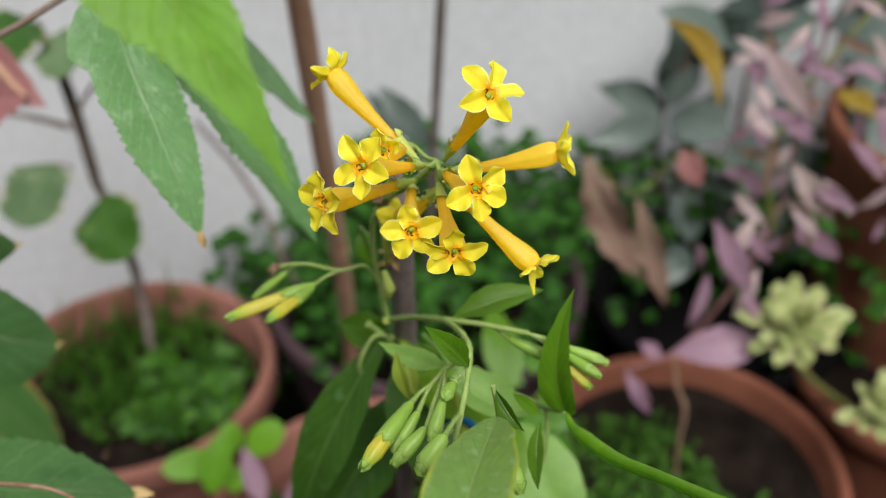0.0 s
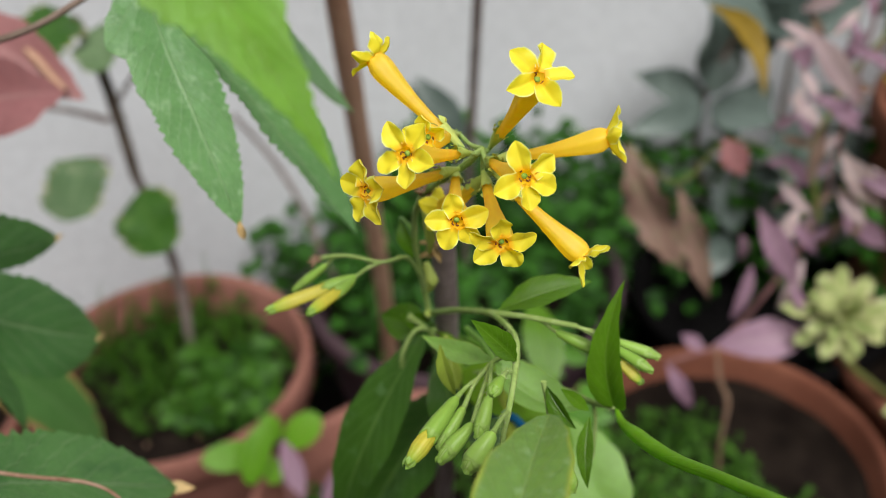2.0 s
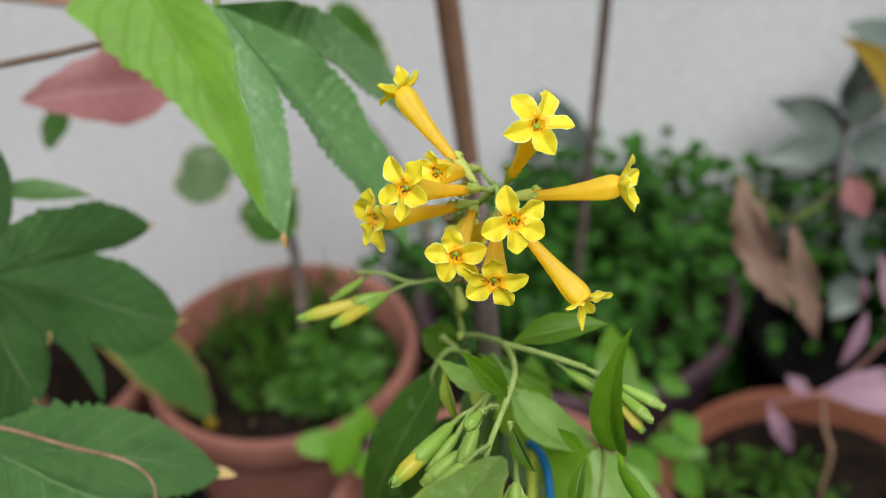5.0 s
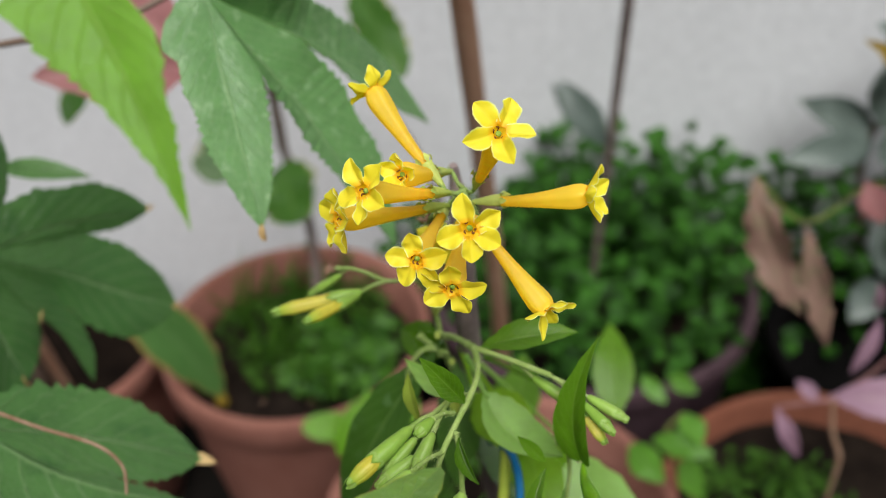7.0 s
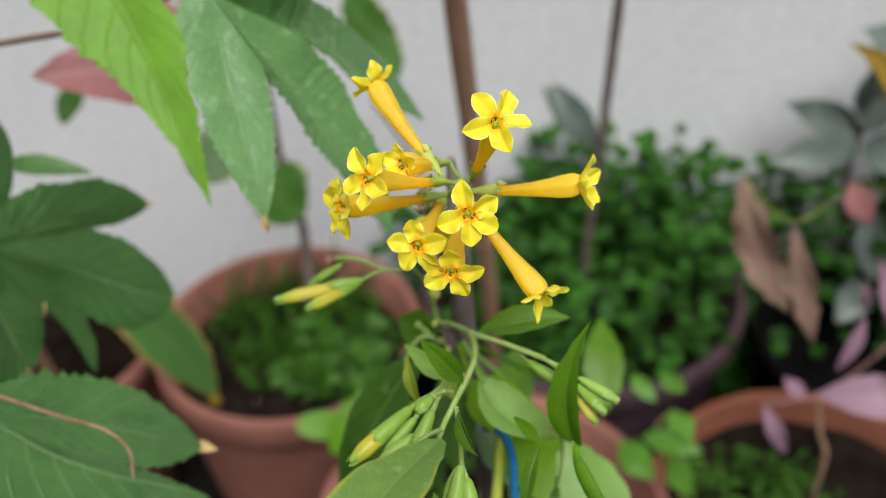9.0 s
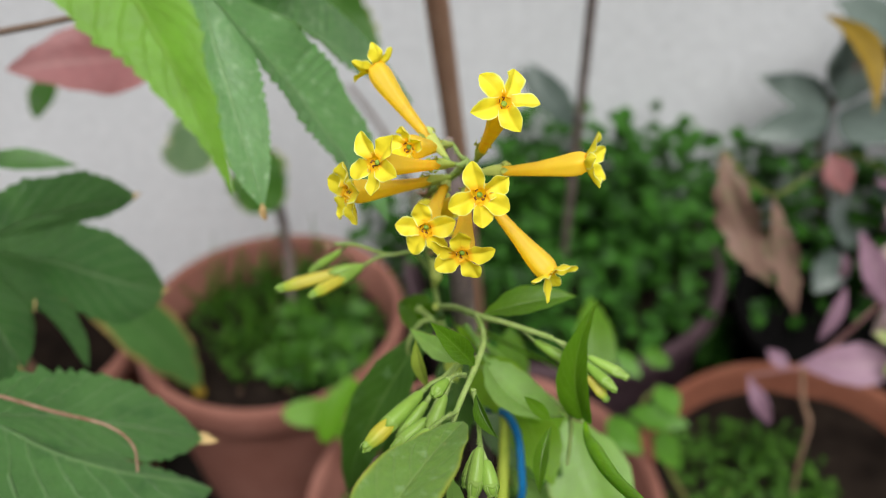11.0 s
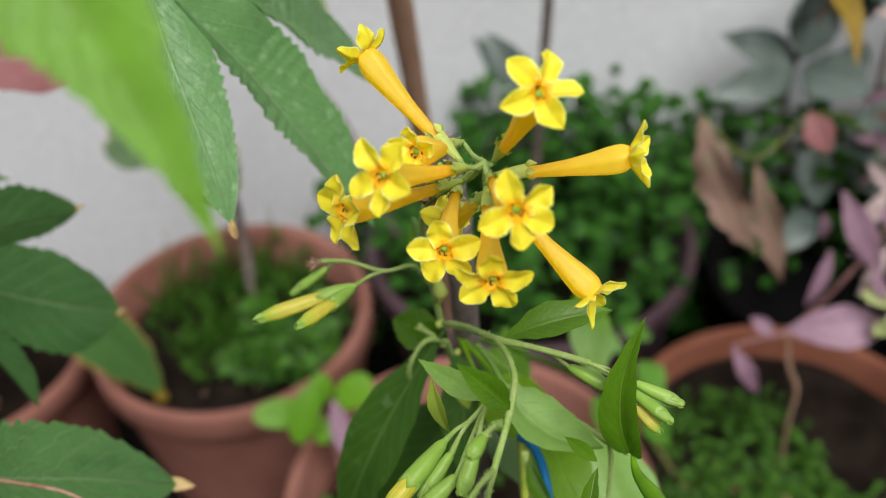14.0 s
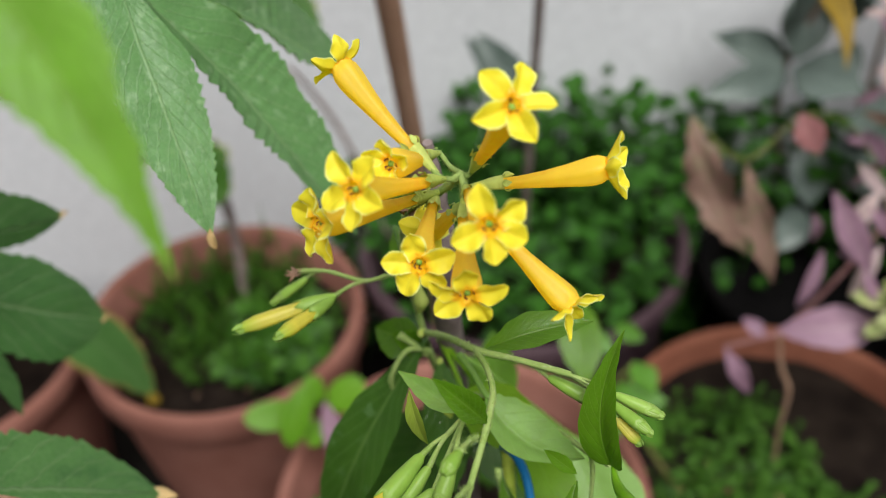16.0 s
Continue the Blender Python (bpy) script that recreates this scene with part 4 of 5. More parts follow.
def palm_lobe(g, centre, tip, left, right, swell, teeth, bite, rng, fold=0.05, curl=0.0):
    """One lobe of a palmate blade. It shares the straight lines from the centre to the clefts left and right with its
    neighbours; swell bows each margin outwards, teeth cut it, fold sinks the midrib, curl drops the tip."""
    c, t = Vector(centre), Vector(tip)
    clefts = [Vector(left), Vector(right)]
    n = (clefts[0] - t).cross(clefts[1] - t).normalized()
    if n.y > 0:
        n = -n
    L = (t - c).length
    rows = teeth * 4
    start = [min(0.7, (q - c).length / ((q - c).length + (t - q).length)) for q in clefts]
    ph = rng.uniform(0, 6.28)

    def margin(k, s):
        q, s0 = clefts[k], start[k]
        if s <= s0:
            return c.lerp(q, s / s0)
        r = (s - s0) / (1 - s0)
        out = (t - q).cross(n)
        if out.dot((q + t) / 2 - (c + t) / 2) < 0:
            out = -out
        bow = swell[k] * 4 * r * (1 - r) * (1 + 0.5 * (r - 0.5))
        beat = (r + 0.012 * math.sin(r * 23 + ph)) * teeth * (1 - s0)
        size = 0.35 + 1.3 * abs(math.sin(int(beat) * 2.7 + ph + k))
        saw = bite * size * (1 - (beat % 1.0)) * min(1.0, 6 * r) * (1 - r * r)
        drift = 0.012 * math.sin(r * 17 + ph + k * 2)
        return q.lerp(t, r) + out * (bow + saw + drift * (1 - r) * min(1.0, 5 * r))

    grid, uv = [], []
    for i in range(rows + 1):
        s = i / rows
        edge = [margin(0, s), margin(1, s)]
        mid = c.lerp(t, s).lerp((edge[0] + edge[1]) / 2, 0.35 * math.sin(math.pi * s))
        half = (edge[0] - edge[1]).length / 2
        row, ru = [], []
        for j in range(17):
            q = j / 8 - 1
            e = edge[0] if q < 0 else edge[1]
            f = abs(q)
            quilt = math.sin((s - 0.35 * f * half / L) * teeth * 1.15) * 0.012 * half * math.sin(math.pi * min(1, f * 1.05))
            h = -fold * half * (1 - f) ** 2 * min(1, 8 * s) + 1.6 * quilt * (1 - s) + (0.16 * half * math.sin(7 * s + ph) * f + 0.05 * half * math.sin(13 * s + 2 * ph)) * f * (1 - f) * min(1, 4 * s)
            row.append(mid.lerp(e, f) + n * h - Vector((0, 0, curl * L * s * s)))
            ru.append((s, 0.5 + q / 2))
        grid.append(row), uv.append(ru)
    g.grid(grid, uv)
    g.grid([[p - n * 0.0003 for p in r[::-1]] for r in grid], [r[::-1] for r in uv])


def lobed_leaf(centre, lobes, mat, label, stalk=None, teeth=24, bite=0.02, dry=(), petiole=0.0012):
    """A palmate leaf: every lobe is (tip, cleft before, cleft after, swell before, swell after)."""
    g = Geo()
    for k, (tip, left, right, bow_l, bow_r) in enumerate(lobes):
        palm_lobe(g, centre, tip, left, right, (bow_l, bow_r), teeth, bite, random.Random(k + 5))
    ob = part("leaf", g, mat, lobed, label)
    bm = bmesh.new()
    bm.from_mesh(ob.data)
    bmesh.ops.remove_doubles(bm, verts=bm.verts, dist=0.00002)
    bm.to_mesh(ob.data)
    bm.free()
    if stalk:
        s = Geo()
        sweep(s, [centre, *stalk], [petiole * 0.8, petiole, petiole * 1.2], 7, 16)
        part("leaf_stalk", s, M_STEM, ob)
    for tip, d, size in dry:
        s = Geo()
        t, dv = Vector(tip), Vector(d).normalized()
        leaf(s, t - dv * 0.55 * size, t + dv * 0.6 * size, (0, -0.5, 0.8), size * 0.5, LANCE, rows=8, cols=4, fold=0.9, wave=0.3, arch=0.1, thick=0.0003)
        part("leaf_tip", s, M_STRAW, ob, "dry straw-coloured leaf tip")
    return ob


# the high leaf: four lobes that hang towards the flowers
A0 = (-0.0807, 0.2240, 0.7663)
A_CLEFT = ((-0.0828, 0.2078, 0.7550), (-0.0658, 0.2181, 0.7485), (-0.0604, 0.2354, 0.7500), (-0.0667, 0.2372, 0.7628))
lobed_leaf(A0, (
    ((-0.0872, 0.2085, 0.7574), (-0.0844, 0.2226, 0.7675), A_CLEFT[0], 0.10, 0.03),
    ((-0.0581, 0.1898, 0.7186), A_CLEFT[0], A_CLEFT[1], 0.055, 0.06),
    ((-0.0369, 0.2298, 0.6869), A_CLEFT[1], A_CLEFT[2], 0.01, 0.12),
    ((-0.0443, 0.2975, 0.6904), A_CLEFT[2], A_CLEFT[3], 0.02, 0.13)),
    M_HIB, "large lobed green leaf with toothed edges", [(-0.085, 0.23, 0.80), (-0.13, 0.255, 0.80)], 26, 0.022, [((-0.0580, 0.1896, 0.7180), (0.15, -0.2, -1), 0.0045)])
# the young leaf right beside the lens
N0 = (-0.0375, 0.1182, 0.8217)
lobed_leaf(N0, (((-0.0163, 0.0979, 0.7904), (-0.0422, 0.1073, 0.8132), (-0.0233, 0.1109, 0.8107), -0.06, 0.0),), M_HIBNEAR, "young bright green leaf lit from above", [(-0.06, 0.13, 0.85), (-0.10, 0.16, 0.86)], 22, 0.02)
# the shaded leaf: five lobes round a centre beyond the view
B0 = (-0.1709, 0.2059, 0.6816)
B_CLEFT = ((-0.1708, 0.2246, 0.6884), (-0.1603, 0.2453, 0.6628), (-0.1616, 0.2225, 0.6523), (-0.1626, 0.2121, 0.6494), (-0.1691, 0.1789, 0.6668))
B_TIP = ((-0.1754, 0.2360, 0.7134), (-0.1508, 0.2723, 0.6563), (-0.1409, 0.2585, 0.6203), (-0.1526, 0.2154, 0.6184), (-0.1613, 0.1964, 0.6359))
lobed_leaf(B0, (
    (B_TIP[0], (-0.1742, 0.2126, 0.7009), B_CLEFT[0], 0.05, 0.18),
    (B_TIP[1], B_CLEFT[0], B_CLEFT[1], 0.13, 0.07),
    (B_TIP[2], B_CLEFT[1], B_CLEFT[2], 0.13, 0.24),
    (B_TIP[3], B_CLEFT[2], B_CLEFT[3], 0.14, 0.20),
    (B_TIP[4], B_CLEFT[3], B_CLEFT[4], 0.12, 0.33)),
    M_HIBSHADE, "broad green lobed leaf with dry tips", [(-0.18, 0.20, 0.73), (-0.23, 0.25, 0.75)], 16, 0.022,
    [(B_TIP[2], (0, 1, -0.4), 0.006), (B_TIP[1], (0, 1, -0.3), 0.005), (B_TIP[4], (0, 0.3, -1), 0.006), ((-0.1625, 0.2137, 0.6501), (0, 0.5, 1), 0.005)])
# a side twig that carries the broad leaf, with a narrow young leaf
g = Geo()
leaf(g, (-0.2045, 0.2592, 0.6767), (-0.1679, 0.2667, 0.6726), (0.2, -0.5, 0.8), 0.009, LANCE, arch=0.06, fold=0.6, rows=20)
part("leaf", g, M_HIBSHADE, lobed, "narrow folded young leaf")
g = Geo()
sweep(g, [(-0.2045, 0.2592, 0.6767), (-0.22, 0.26, 0.70), (-0.23, 0.25, 0.75), (-0.27, 0.31, 0.74)], [0.0012, 0.0016, 0.002, 0.0026], 7, 20)
part("twig", g, M_TWIG, lobed, "thin brown twig")
# an older leaf that hangs lower, over the weedy pot, with a yellowed edge
g = Geo()
leaf(g, (-0.4320, 0.5550, 0.3500), (-0.3470, 0.5660, 0.2040), (0.15, -0.75, 0.6), 0.056, LOBE, arch=0.03, fold=0.2, teeth=12, bite=0.03, wave=0.06, rows=48, cols=10, bend=-0.06, rng=random.Random(8))
old = part("leaf", g, M_HIBOLD, lobed, "hanging green leaf with yellowed edge")
g = Geo()
sweep(g, [(-0.4320, 0.5550, 0.3500), (-0.4700, 0.5400, 0.4000), (-0.4750, 0.4900, 0.4400)], [0.0016, 0.002, 0.0026], 7, 12)
part("leaf_stalk", g, M_TWIG, old)
g = Geo()
leaf(g, (-0.3515, 0.5650, 0.2110), (-0.3450, 0.5655, 0.1960), (0.15, -0.75, 0.6), 0.012, OVATE, fold=0.4, rows=8, cols=4)
part("leaf_tip", g, M_DRY, old, "yellow withered leaf tip")
# the low toothed leaf
C0 = (-0.1351, 0.1460, 0.6741)
C_CLEFT = (-0.1136, 0.1534, 0.6557)
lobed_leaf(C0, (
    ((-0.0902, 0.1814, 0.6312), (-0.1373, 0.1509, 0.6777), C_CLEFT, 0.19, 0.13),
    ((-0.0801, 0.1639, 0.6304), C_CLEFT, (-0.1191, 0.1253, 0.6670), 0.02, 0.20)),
    M_HIBSHADE, "toothed green leaf with a dry brown tip", [(-0.1881, 0.1559, 0.6765), (-0.2240, 0.1839, 0.6912)], 17, 0.035, [((-0.0895, 0.1814, 0.6310), (1, -0.1, 0.1), 0.008)])
g = Geo()
sweep(g, [(-0.1511, 0.1458, 0.6849), (-0.1266, 0.1473, 0.6825), (-0.1080, 0.1468, 0.6792), (-0.0926, 0.1463, 0.6771), (-0.0850, 0.1441, 0.6734), (-0.0831, 0.1402, 0.6677)], [0.0006, 0.0005, 0.0004], 6, 30)
part("dry_stalk", g, M_WITHER, lobed, "thin dry straw-coloured stalk lying on a leaf")
g = Geo()
sweep(g, [(-0.2151, 0.2379, 0.7280), (-0.1557, 0.2362, 0.7417), (-0.1378, 0.2367, 0.7455), (-0.1172, 0.2390, 0.7508), (-0.0969, 0.2502, 0.7595)], [0.0012, 0.0011, 0.0009], 7, 24)
part("twig", g, M_TWIG, lobed, "thin brown twig")
g = Geo()
sweep(g, [(-0.57, 0.58, 0.12), (-0.47, 0.48, 0.45), (-0.32, 0.36, 0.70), (-0.22, 0.30, 0.80), (-0.15, 0.26, 0.80), (-0.10, 0.16, 0.86)], [0.006, 0.005, 0.003, 0.0018], 8, 40)
part("main_stem", g, M_TWIG, lobed, "brown main stem")


# ---- round-leaved plant in the weedy pot ----
def plant(name, label, category="potted plant", group=""):
    return thing(name, label, category, group=group)


def leaf_on(parent, base, tip, up, width, mat, shape=OVATE, label="", rows=14, cols=6, name="leaf", **kw):
    g = Geo()
    leaf(g, base, tip, up, width, shape, rows=rows, cols=cols, **kw)
    return part(name, g, mat, parent, label)


def twig_on(parent, pts, radii, mat, name="stem", sides=7, steps=None, label="", knots=0.04, seed=5):
    g = Geo()
    sweep(g, pts, radii, sides, steps, knots, rng=random.Random(seed))
    return part(name, g, mat, parent, label)


VIEW = (0, -0.75, 0.65)
ivy = plant("round_leaved_plant", "spindly plant with variegated round leaves and a grey stem")
twig_on(ivy, [(-0.30, 0.70, 0.17), (-0.31, 0.737, 0.288), (-0.3073, 0.7002, 0.4149)], [0.0058, 0.0052, 0.0045], M_BARK, "trunk", 8, 24, "grey lower trunk")
twig_on(ivy, [(-0.3073, 0.7002, 0.4100), (-0.3059, 0.6948, 0.4746), (-0.3075, 0.6892, 0.5341), (-0.3163, 0.6891, 0.5676)], [0.0046, 0.0052, 0.0050, 0.0040], M_TRUNK, "branch", 8, 24, "dark brown upper branch", knots=0.08)
twig_on(ivy, [(-0.3090, 0.6846, 0.4777), (-0.3443, 0.6815, 0.4905), (-0.3855, 0.6756, 0.4995)], [0.003, 0.0022, 0.002], M_BARK, "branch")
twig_on(ivy, [(-0.3018, 0.6944, 0.4908), (-0.2859, 0.6964, 0.5102), (-0.2623, 0.6889, 0.5335)], [0.002, 0.0016, 0.0012], M_BARK, "branch")
for b, t, w, mt in (((-0.3325, 0.6750, 0.4482), (-0.3342, 0.6097, 0.4274), 0.056, M_VARIEG), ((-0.3013, 0.6814, 0.4063), (-0.2669, 0.6263, 0.3823), 0.058, M_VARDARK), ((-0.3163, 0.6891, 0.5676), (-0.3364, 0.6364, 0.5639), 0.05, M_VARDARK), ((-0.2989, 0.6838, 0.5603), (-0.2783, 0.6365, 0.5470), 0.04, M_VARIEG), ((-0.3686, 0.5419, 0.5689), (-0.3663, 0.4983, 0.5445), 0.020, M_VARDARK), ((-0.3697, 0.5651, 0.5663), (-0.3197, 0.5494, 0.5644), 0.024, M_VARIEG), ((-0.2180, 0.6989, 0.5740), (-0.1628, 0.6388, 0.5281), 0.036, M_VARDARK)):
    leaf_on(ivy, b, t, VIEW, w, mt, DISC, arch=0.05, fold=0.12, wave=0.2, teeth=7, bite=0.11, rows=56, cols=10, rng=random.Random(int(w * 1e4)))
twig_on(ivy, [(-0.3192, 0.6892, 0.4336), (-0.3248, 0.6830, 0.4421), (-0.3325, 0.6750, 0.4482)], [0.0014, 0.0012, 0.0012], M_BARK, "leaf_stalk")

rose = plant("red_leaved_plant", "plant with a dusty rose-red leaf behind the twigs")
leaf_on(rose, (-0.2004, 0.4084, 0.6457), (-0.2588, 0.3561, 0.6613), (0.1, -0.8, 0.6), 0.038, M_ROSE, LANCE, arch=0.06, fold=0.45, wave=0.15, rows=20)
leaf_on(rose, (-0.2632, 0.4422, 0.6709), (-0.1957, 0.4166, 0.6362), (0.1, -0.8, 0.6), 0.036, M_ROSE, LANCE, arch=0.06, fold=0.35, wave=0.15, rows=20)
twig_on(rose, [(-0.2004, 0.4084, 0.6457), (-0.2422, 0.4416, 0.6682), (-0.2973, 0.4568, 0.6709), (-0.3756, 0.4720, 0.6638), (-0.4854, 0.4745, 0.6157), (-0.56, 0.60, 0.12)], [0.002, 0.003, 0.004, 0.005, 0.006, 0.006], M_STICK, "stem", 8, 30)

# ---- bright round leaves at the shrub's foot ----
lime = plant("small_seedling", "low seedling with bright lime-green oval leaves")
for k, (b, t, w) in enumerate((((-0.1784, 0.4983, 0.2766), (-0.2220, 0.4807, 0.2867), 0.028), ((-0.1692, 0.5023, 0.2819), (-0.1734, 0.5171, 0.3019), 0.022), ((-0.1558, 0.4955, 0.2895), (-0.1287, 0.5086, 0.3070), 0.030), ((-0.1671, 0.4889, 0.2806), (-0.1605, 0.4634, 0.2799), 0.020), ((-0.1786, 0.4557, 0.2890), (-0.1669, 0.4869, 0.3236), 0.026))):
    leaf_on(lime, b, t, (0, -0.6, 0.8), w * 0.86, M_LIMED, DISC, arch=0.04, fold=0.15, rng=random.Random(k))
twig_on(lime, [(-0.1727, 0.4941, 0.2793), (-0.1562, 0.4742, 0.2608), (-0.14, 0.44, 0.2)], [0.0016, 0.002, 0.0022], M_PINKSTEM)
leaf_on(lime, (-0.1390, 0.4561, 0.2699), (-0.1602, 0.4982, 0.2931), (0.3, -0.8, 0.4), 0.018, M_PINK, LANCE, fold=0.4)
leaf_on(lime, (-0.1242, 0.4471, 0.2745), (-0.1082, 0.4740, 0.2939), (0.3, -0.8, 0.4), 0.016, M_PINK, LANCE, fold=0.4)

sprout = plant("broad_seedling", "seedling with broad oval green leaves by the pot rim")
for k, (b, t, w) in enumerate((((0.0767, 0.5219, 0.3273), (0.0907, 0.4956, 0.3222), 0.026), ((0.0563, 0.5044, 0.3130), (0.1015, 0.4945, 0.3169), 0.024), ((0.0424, 0.5599, 0.3217), (0.0645, 0.5442, 0.3104), 0.018), ((0.0402, 0.4838, 0.3260), (0.0671, 0.4592, 0.3183), 0.03), ((0.0785, 0.4927, 0.3066), (0.0959, 0.4591, 0.3076), 0.026), ((0.0646, 0.5730, 0.3135), (0.0878, 0.5631, 0.3091), 0.02))):
    leaf_on(sprout, b, t, (0.3 - 0.2 * k, -0.6, 0.8), w * 0.8, M_SPROUT, OVATE, wave=0.12, arch=0.05, fold=0.15, rng=random.Random(k))
twig_on(sprout, [(0.0767, 0.5219, 0.3273), (0.0675, 0.5116, 0.3014), (0.12, 0.50, 0.2)], [0.0012, 0.0016, 0.002], M_OLIVE)

# ---- tall leaf behind the flowers ----
slim = plant("slender_plant", "slender plant with grey-green narrow leaves by the stake")
leaf_on(slim, (-0.0120, 0.7507, 0.4141), (-0.0581, 0.7673, 0.4702), VIEW, 0.030, M_GREY, LANCE, arch=0.05, fold=0.3)
leaf_on(slim, (-0.0376, 0.8488, 0.3670), (-0.0771, 0.8453, 0.4262), VIEW, 0.02, M_GREY, LANCE, arch=0.05, fold=0.3)
twig_on(slim, [(-0.0120, 0.7507, 0.4141), (-0.01, 0.76, 0.34), (-0.02, 0.79, 0.19)], [0.0012, 0.0016, 0.002], M_OLIVE)
twig_on(slim, [(-0.2270, 0.7577, 0.4415), (-0.1954, 0.7569, 0.3899), (-0.1676, 0.7410, 0.3348), (-0.1551, 0.7304, 0.2870), (-0.13, 0.77, 0.19)], [0.002, 0.0024, 0.0028, 0.003, 0.003], M_BARK, "branch")

# ---- grey-leaved plant by the wall ----
grey = plant("grey_leaved_plant", "plant with broad grey-green leaves against the wall")
twig_on(grey, [(0.27, 0.93, -0.065), (0.262, 0.92, 0.20), (0.2403, 0.9100, 0.3183), (0.2416, 0.9000, 0.3803), (0.2547, 0.8900, 0.4311), (0.2692, 0.8800, 0.4903)], [0.006, 0.005, 0.004, 0.004, 0.003, 0.002], M_TWIG, "stem", 8, 30)
for k, (b, t, w, mt) in enumerate((((0.2384, 0.9000, 0.3770), (0.1634, 0.8700, 0.4167), 0.030, M_GREY), ((0.2429, 0.9000, 0.3562), (0.1761, 0.8500, 0.3612), 0.034, M_GREY), ((0.2522, 0.9000, 0.3560), (0.2992, 0.8500, 0.3694), 0.034, M_GREY), ((0.2518, 0.8900, 0.4312), (0.2235, 0.8600, 0.4876), 0.05, M_GREY), ((0.2596, 0.8900, 0.4374), (0.2956, 0.8400, 0.5006), 0.06, M_GREY), ((0.2654, 0.8800, 0.4785), (0.3437, 0.8300, 0.4871), 0.06, M_GREY), ((0.2917, 0.8800, 0.4900), (0.3548, 0.8300, 0.5312), 0.06, M_GREY), ((0.3150, 0.8900, 0.3359), (0.3635, 0.8300, 0.3427), 0.05, M_GREY))):
    leaf_on(grey, b, t, (0.05, -0.8, 0.6), w, mt, OVATE, arch=0.07, fold=0.2, wave=0.05, rng=random.Random(k))

for b, t, w in (((0.2332, 0.8739, 0.3774), (0.1574, 0.8758, 0.4139), 0.026), ((0.2332, 0.8703, 0.3726), (0.1492, 0.8304, 0.3696), 0.036), ((0.2410, 0.8739, 0.3773), (0.2939, 0.8173, 0.3847), 0.05), ((0.2441, 0.8792, 0.3845), (0.2516, 0.9162, 0.4510), 0.05)):
    leaf_on(grey, b, t, (0.05, -0.8, 0.6), w, M_GREY, OVATE, arch=0.07, fold=0.25, wave=0.06, rng=random.Random(int(w * 1e4)))
r = random.Random(77)
for k in range(70):
    b = Vector((r.uniform(0.27, 0.66), r.uniform(0.82, 0.92), r.uniform(0.2, 0.56)))
    way = Vector((r.uniform(-1, 1), r.uniform(-0.7, 0), r.uniform(-0.7, 0.8))).normalized()
    leaf_on(grey, b, b + way * r.uniform(0.06, 0.09), (0, -0.8, r.uniform(0.2, 0.9)), r.uniform(0.03, 0.045), M_GREY, OVATE, arch=0.07, fold=0.2, wave=0.05, rng=r, rows=10)
for k in range(5):
    twig_on(grey, [(0.30 + 0.05 * k, 0.93, -0.065), (0.33 + 0.05 * k, 0.92, 0.2), (0.32 + 0.06 * k, 0.89, 0.5)], [0.005, 0.004, 0.002], M_TWIG, seed=k)

# ---- mauve-leaved plant ----
mauve = plant("mauve_leaved_plant", "trailing plant with dusty pink and mauve pointed leaves")
twig_on(mauve, [(0.1925, 0.5132, 0.2309), (0.1909, 0.5166, 0.2691), (0.191, 0.5197, 0.3067), (0.1826, 0.5227, 0.3278), (0.177, 0.5276, 0.3581)], [0.0012, 0.0014, 0.0020, 0.0018, 0.0014], M_WITHER, "stem", 7, 40)
twig_on(mauve, [(0.177, 0.5276, 0.3581), (0.2150, 0.5700, 0.3600), (0.2700, 0.6300, 0.3900), (0.2750, 0.6300, 0.4700), (0.2745, 0.6200, 0.5900)], [0.0014, 0.0014, 0.0013, 0.0013, 0.0012], M_PINKSTEM, "stem", 7, 40)
twig_on(mauve, [(0.2700, 0.6300, 0.3900), (0.2500, 0.6500, 0.4300), (0.2200, 0.6300, 0.4700), (0.1800, 0.6000, 0.4950), (0.1324, 0.5350, 0.5028), (0.0958, 0.5350, 0.5342)], [0.0010, 0.0009, 0.0008, 0.0008, 0.0008], M_OLIVE, "stem", 7, 40)
leaf_on(mauve, (0.1399, 0.5231, 0.3467), (0.1623, 0.5141, 0.3069), (-0.1, -0.7, 0.6), 0.013, M_PINK, LANCE, arch=0.08, fold=0.5, wave=0.15, rows=16)
leaf_on(mauve, (0.1674, 0.5255, 0.3556), (0.1518, 0.5384, 0.3617), (0.1, -0.6, 0.7), 0.012, M_PINK, LANCE, arch=0.1, fold=0.4, rows=14)
twig_on(mauve, [(0.177, 0.5276, 0.3581), (0.1674, 0.5255, 0.3556), (0.1399, 0.5231, 0.3467)], [0.0016, 0.0014, 0.0012], M_PINKSTEM, "stem", 6, 12)
twig_on(mauve, [(0.2750, 0.6300, 0.4000), (0.2643, 0.6500, 0.4550), (0.2700, 0.6500, 0.4850), (0.2842, 0.6650, 0.5080), (0.2994, 0.6700, 0.5280), (0.3187, 0.6800, 0.5500), (0.3444, 0.6900, 0.5800)], [0.0022, 0.0022, 0.002, 0.002, 0.0018, 0.0016], M_OLIVE, "stem", 7, 40)
leaf_on(mauve, (0.0958, 0.5350, 0.5342), (0.1384, 0.5050, 0.4502), (-0.1, -0.9, 0.35), 0.027, M_PINKBR, LANCE, arch=0.05, fold=0.5, wave=0.5, teeth=5, bite=0.16, bend=0.05, rows=50)
leaf_on(mauve, (0.1324, 0.5300, 0.5028), (0.1590, 0.5100, 0.4211), (-0.1, -0.9, 0.35), 0.018, M_PINKBR, LANCE, arch=0.05, fold=0.35, wave=0.35, teeth=3, bite=0.15, rows=30)
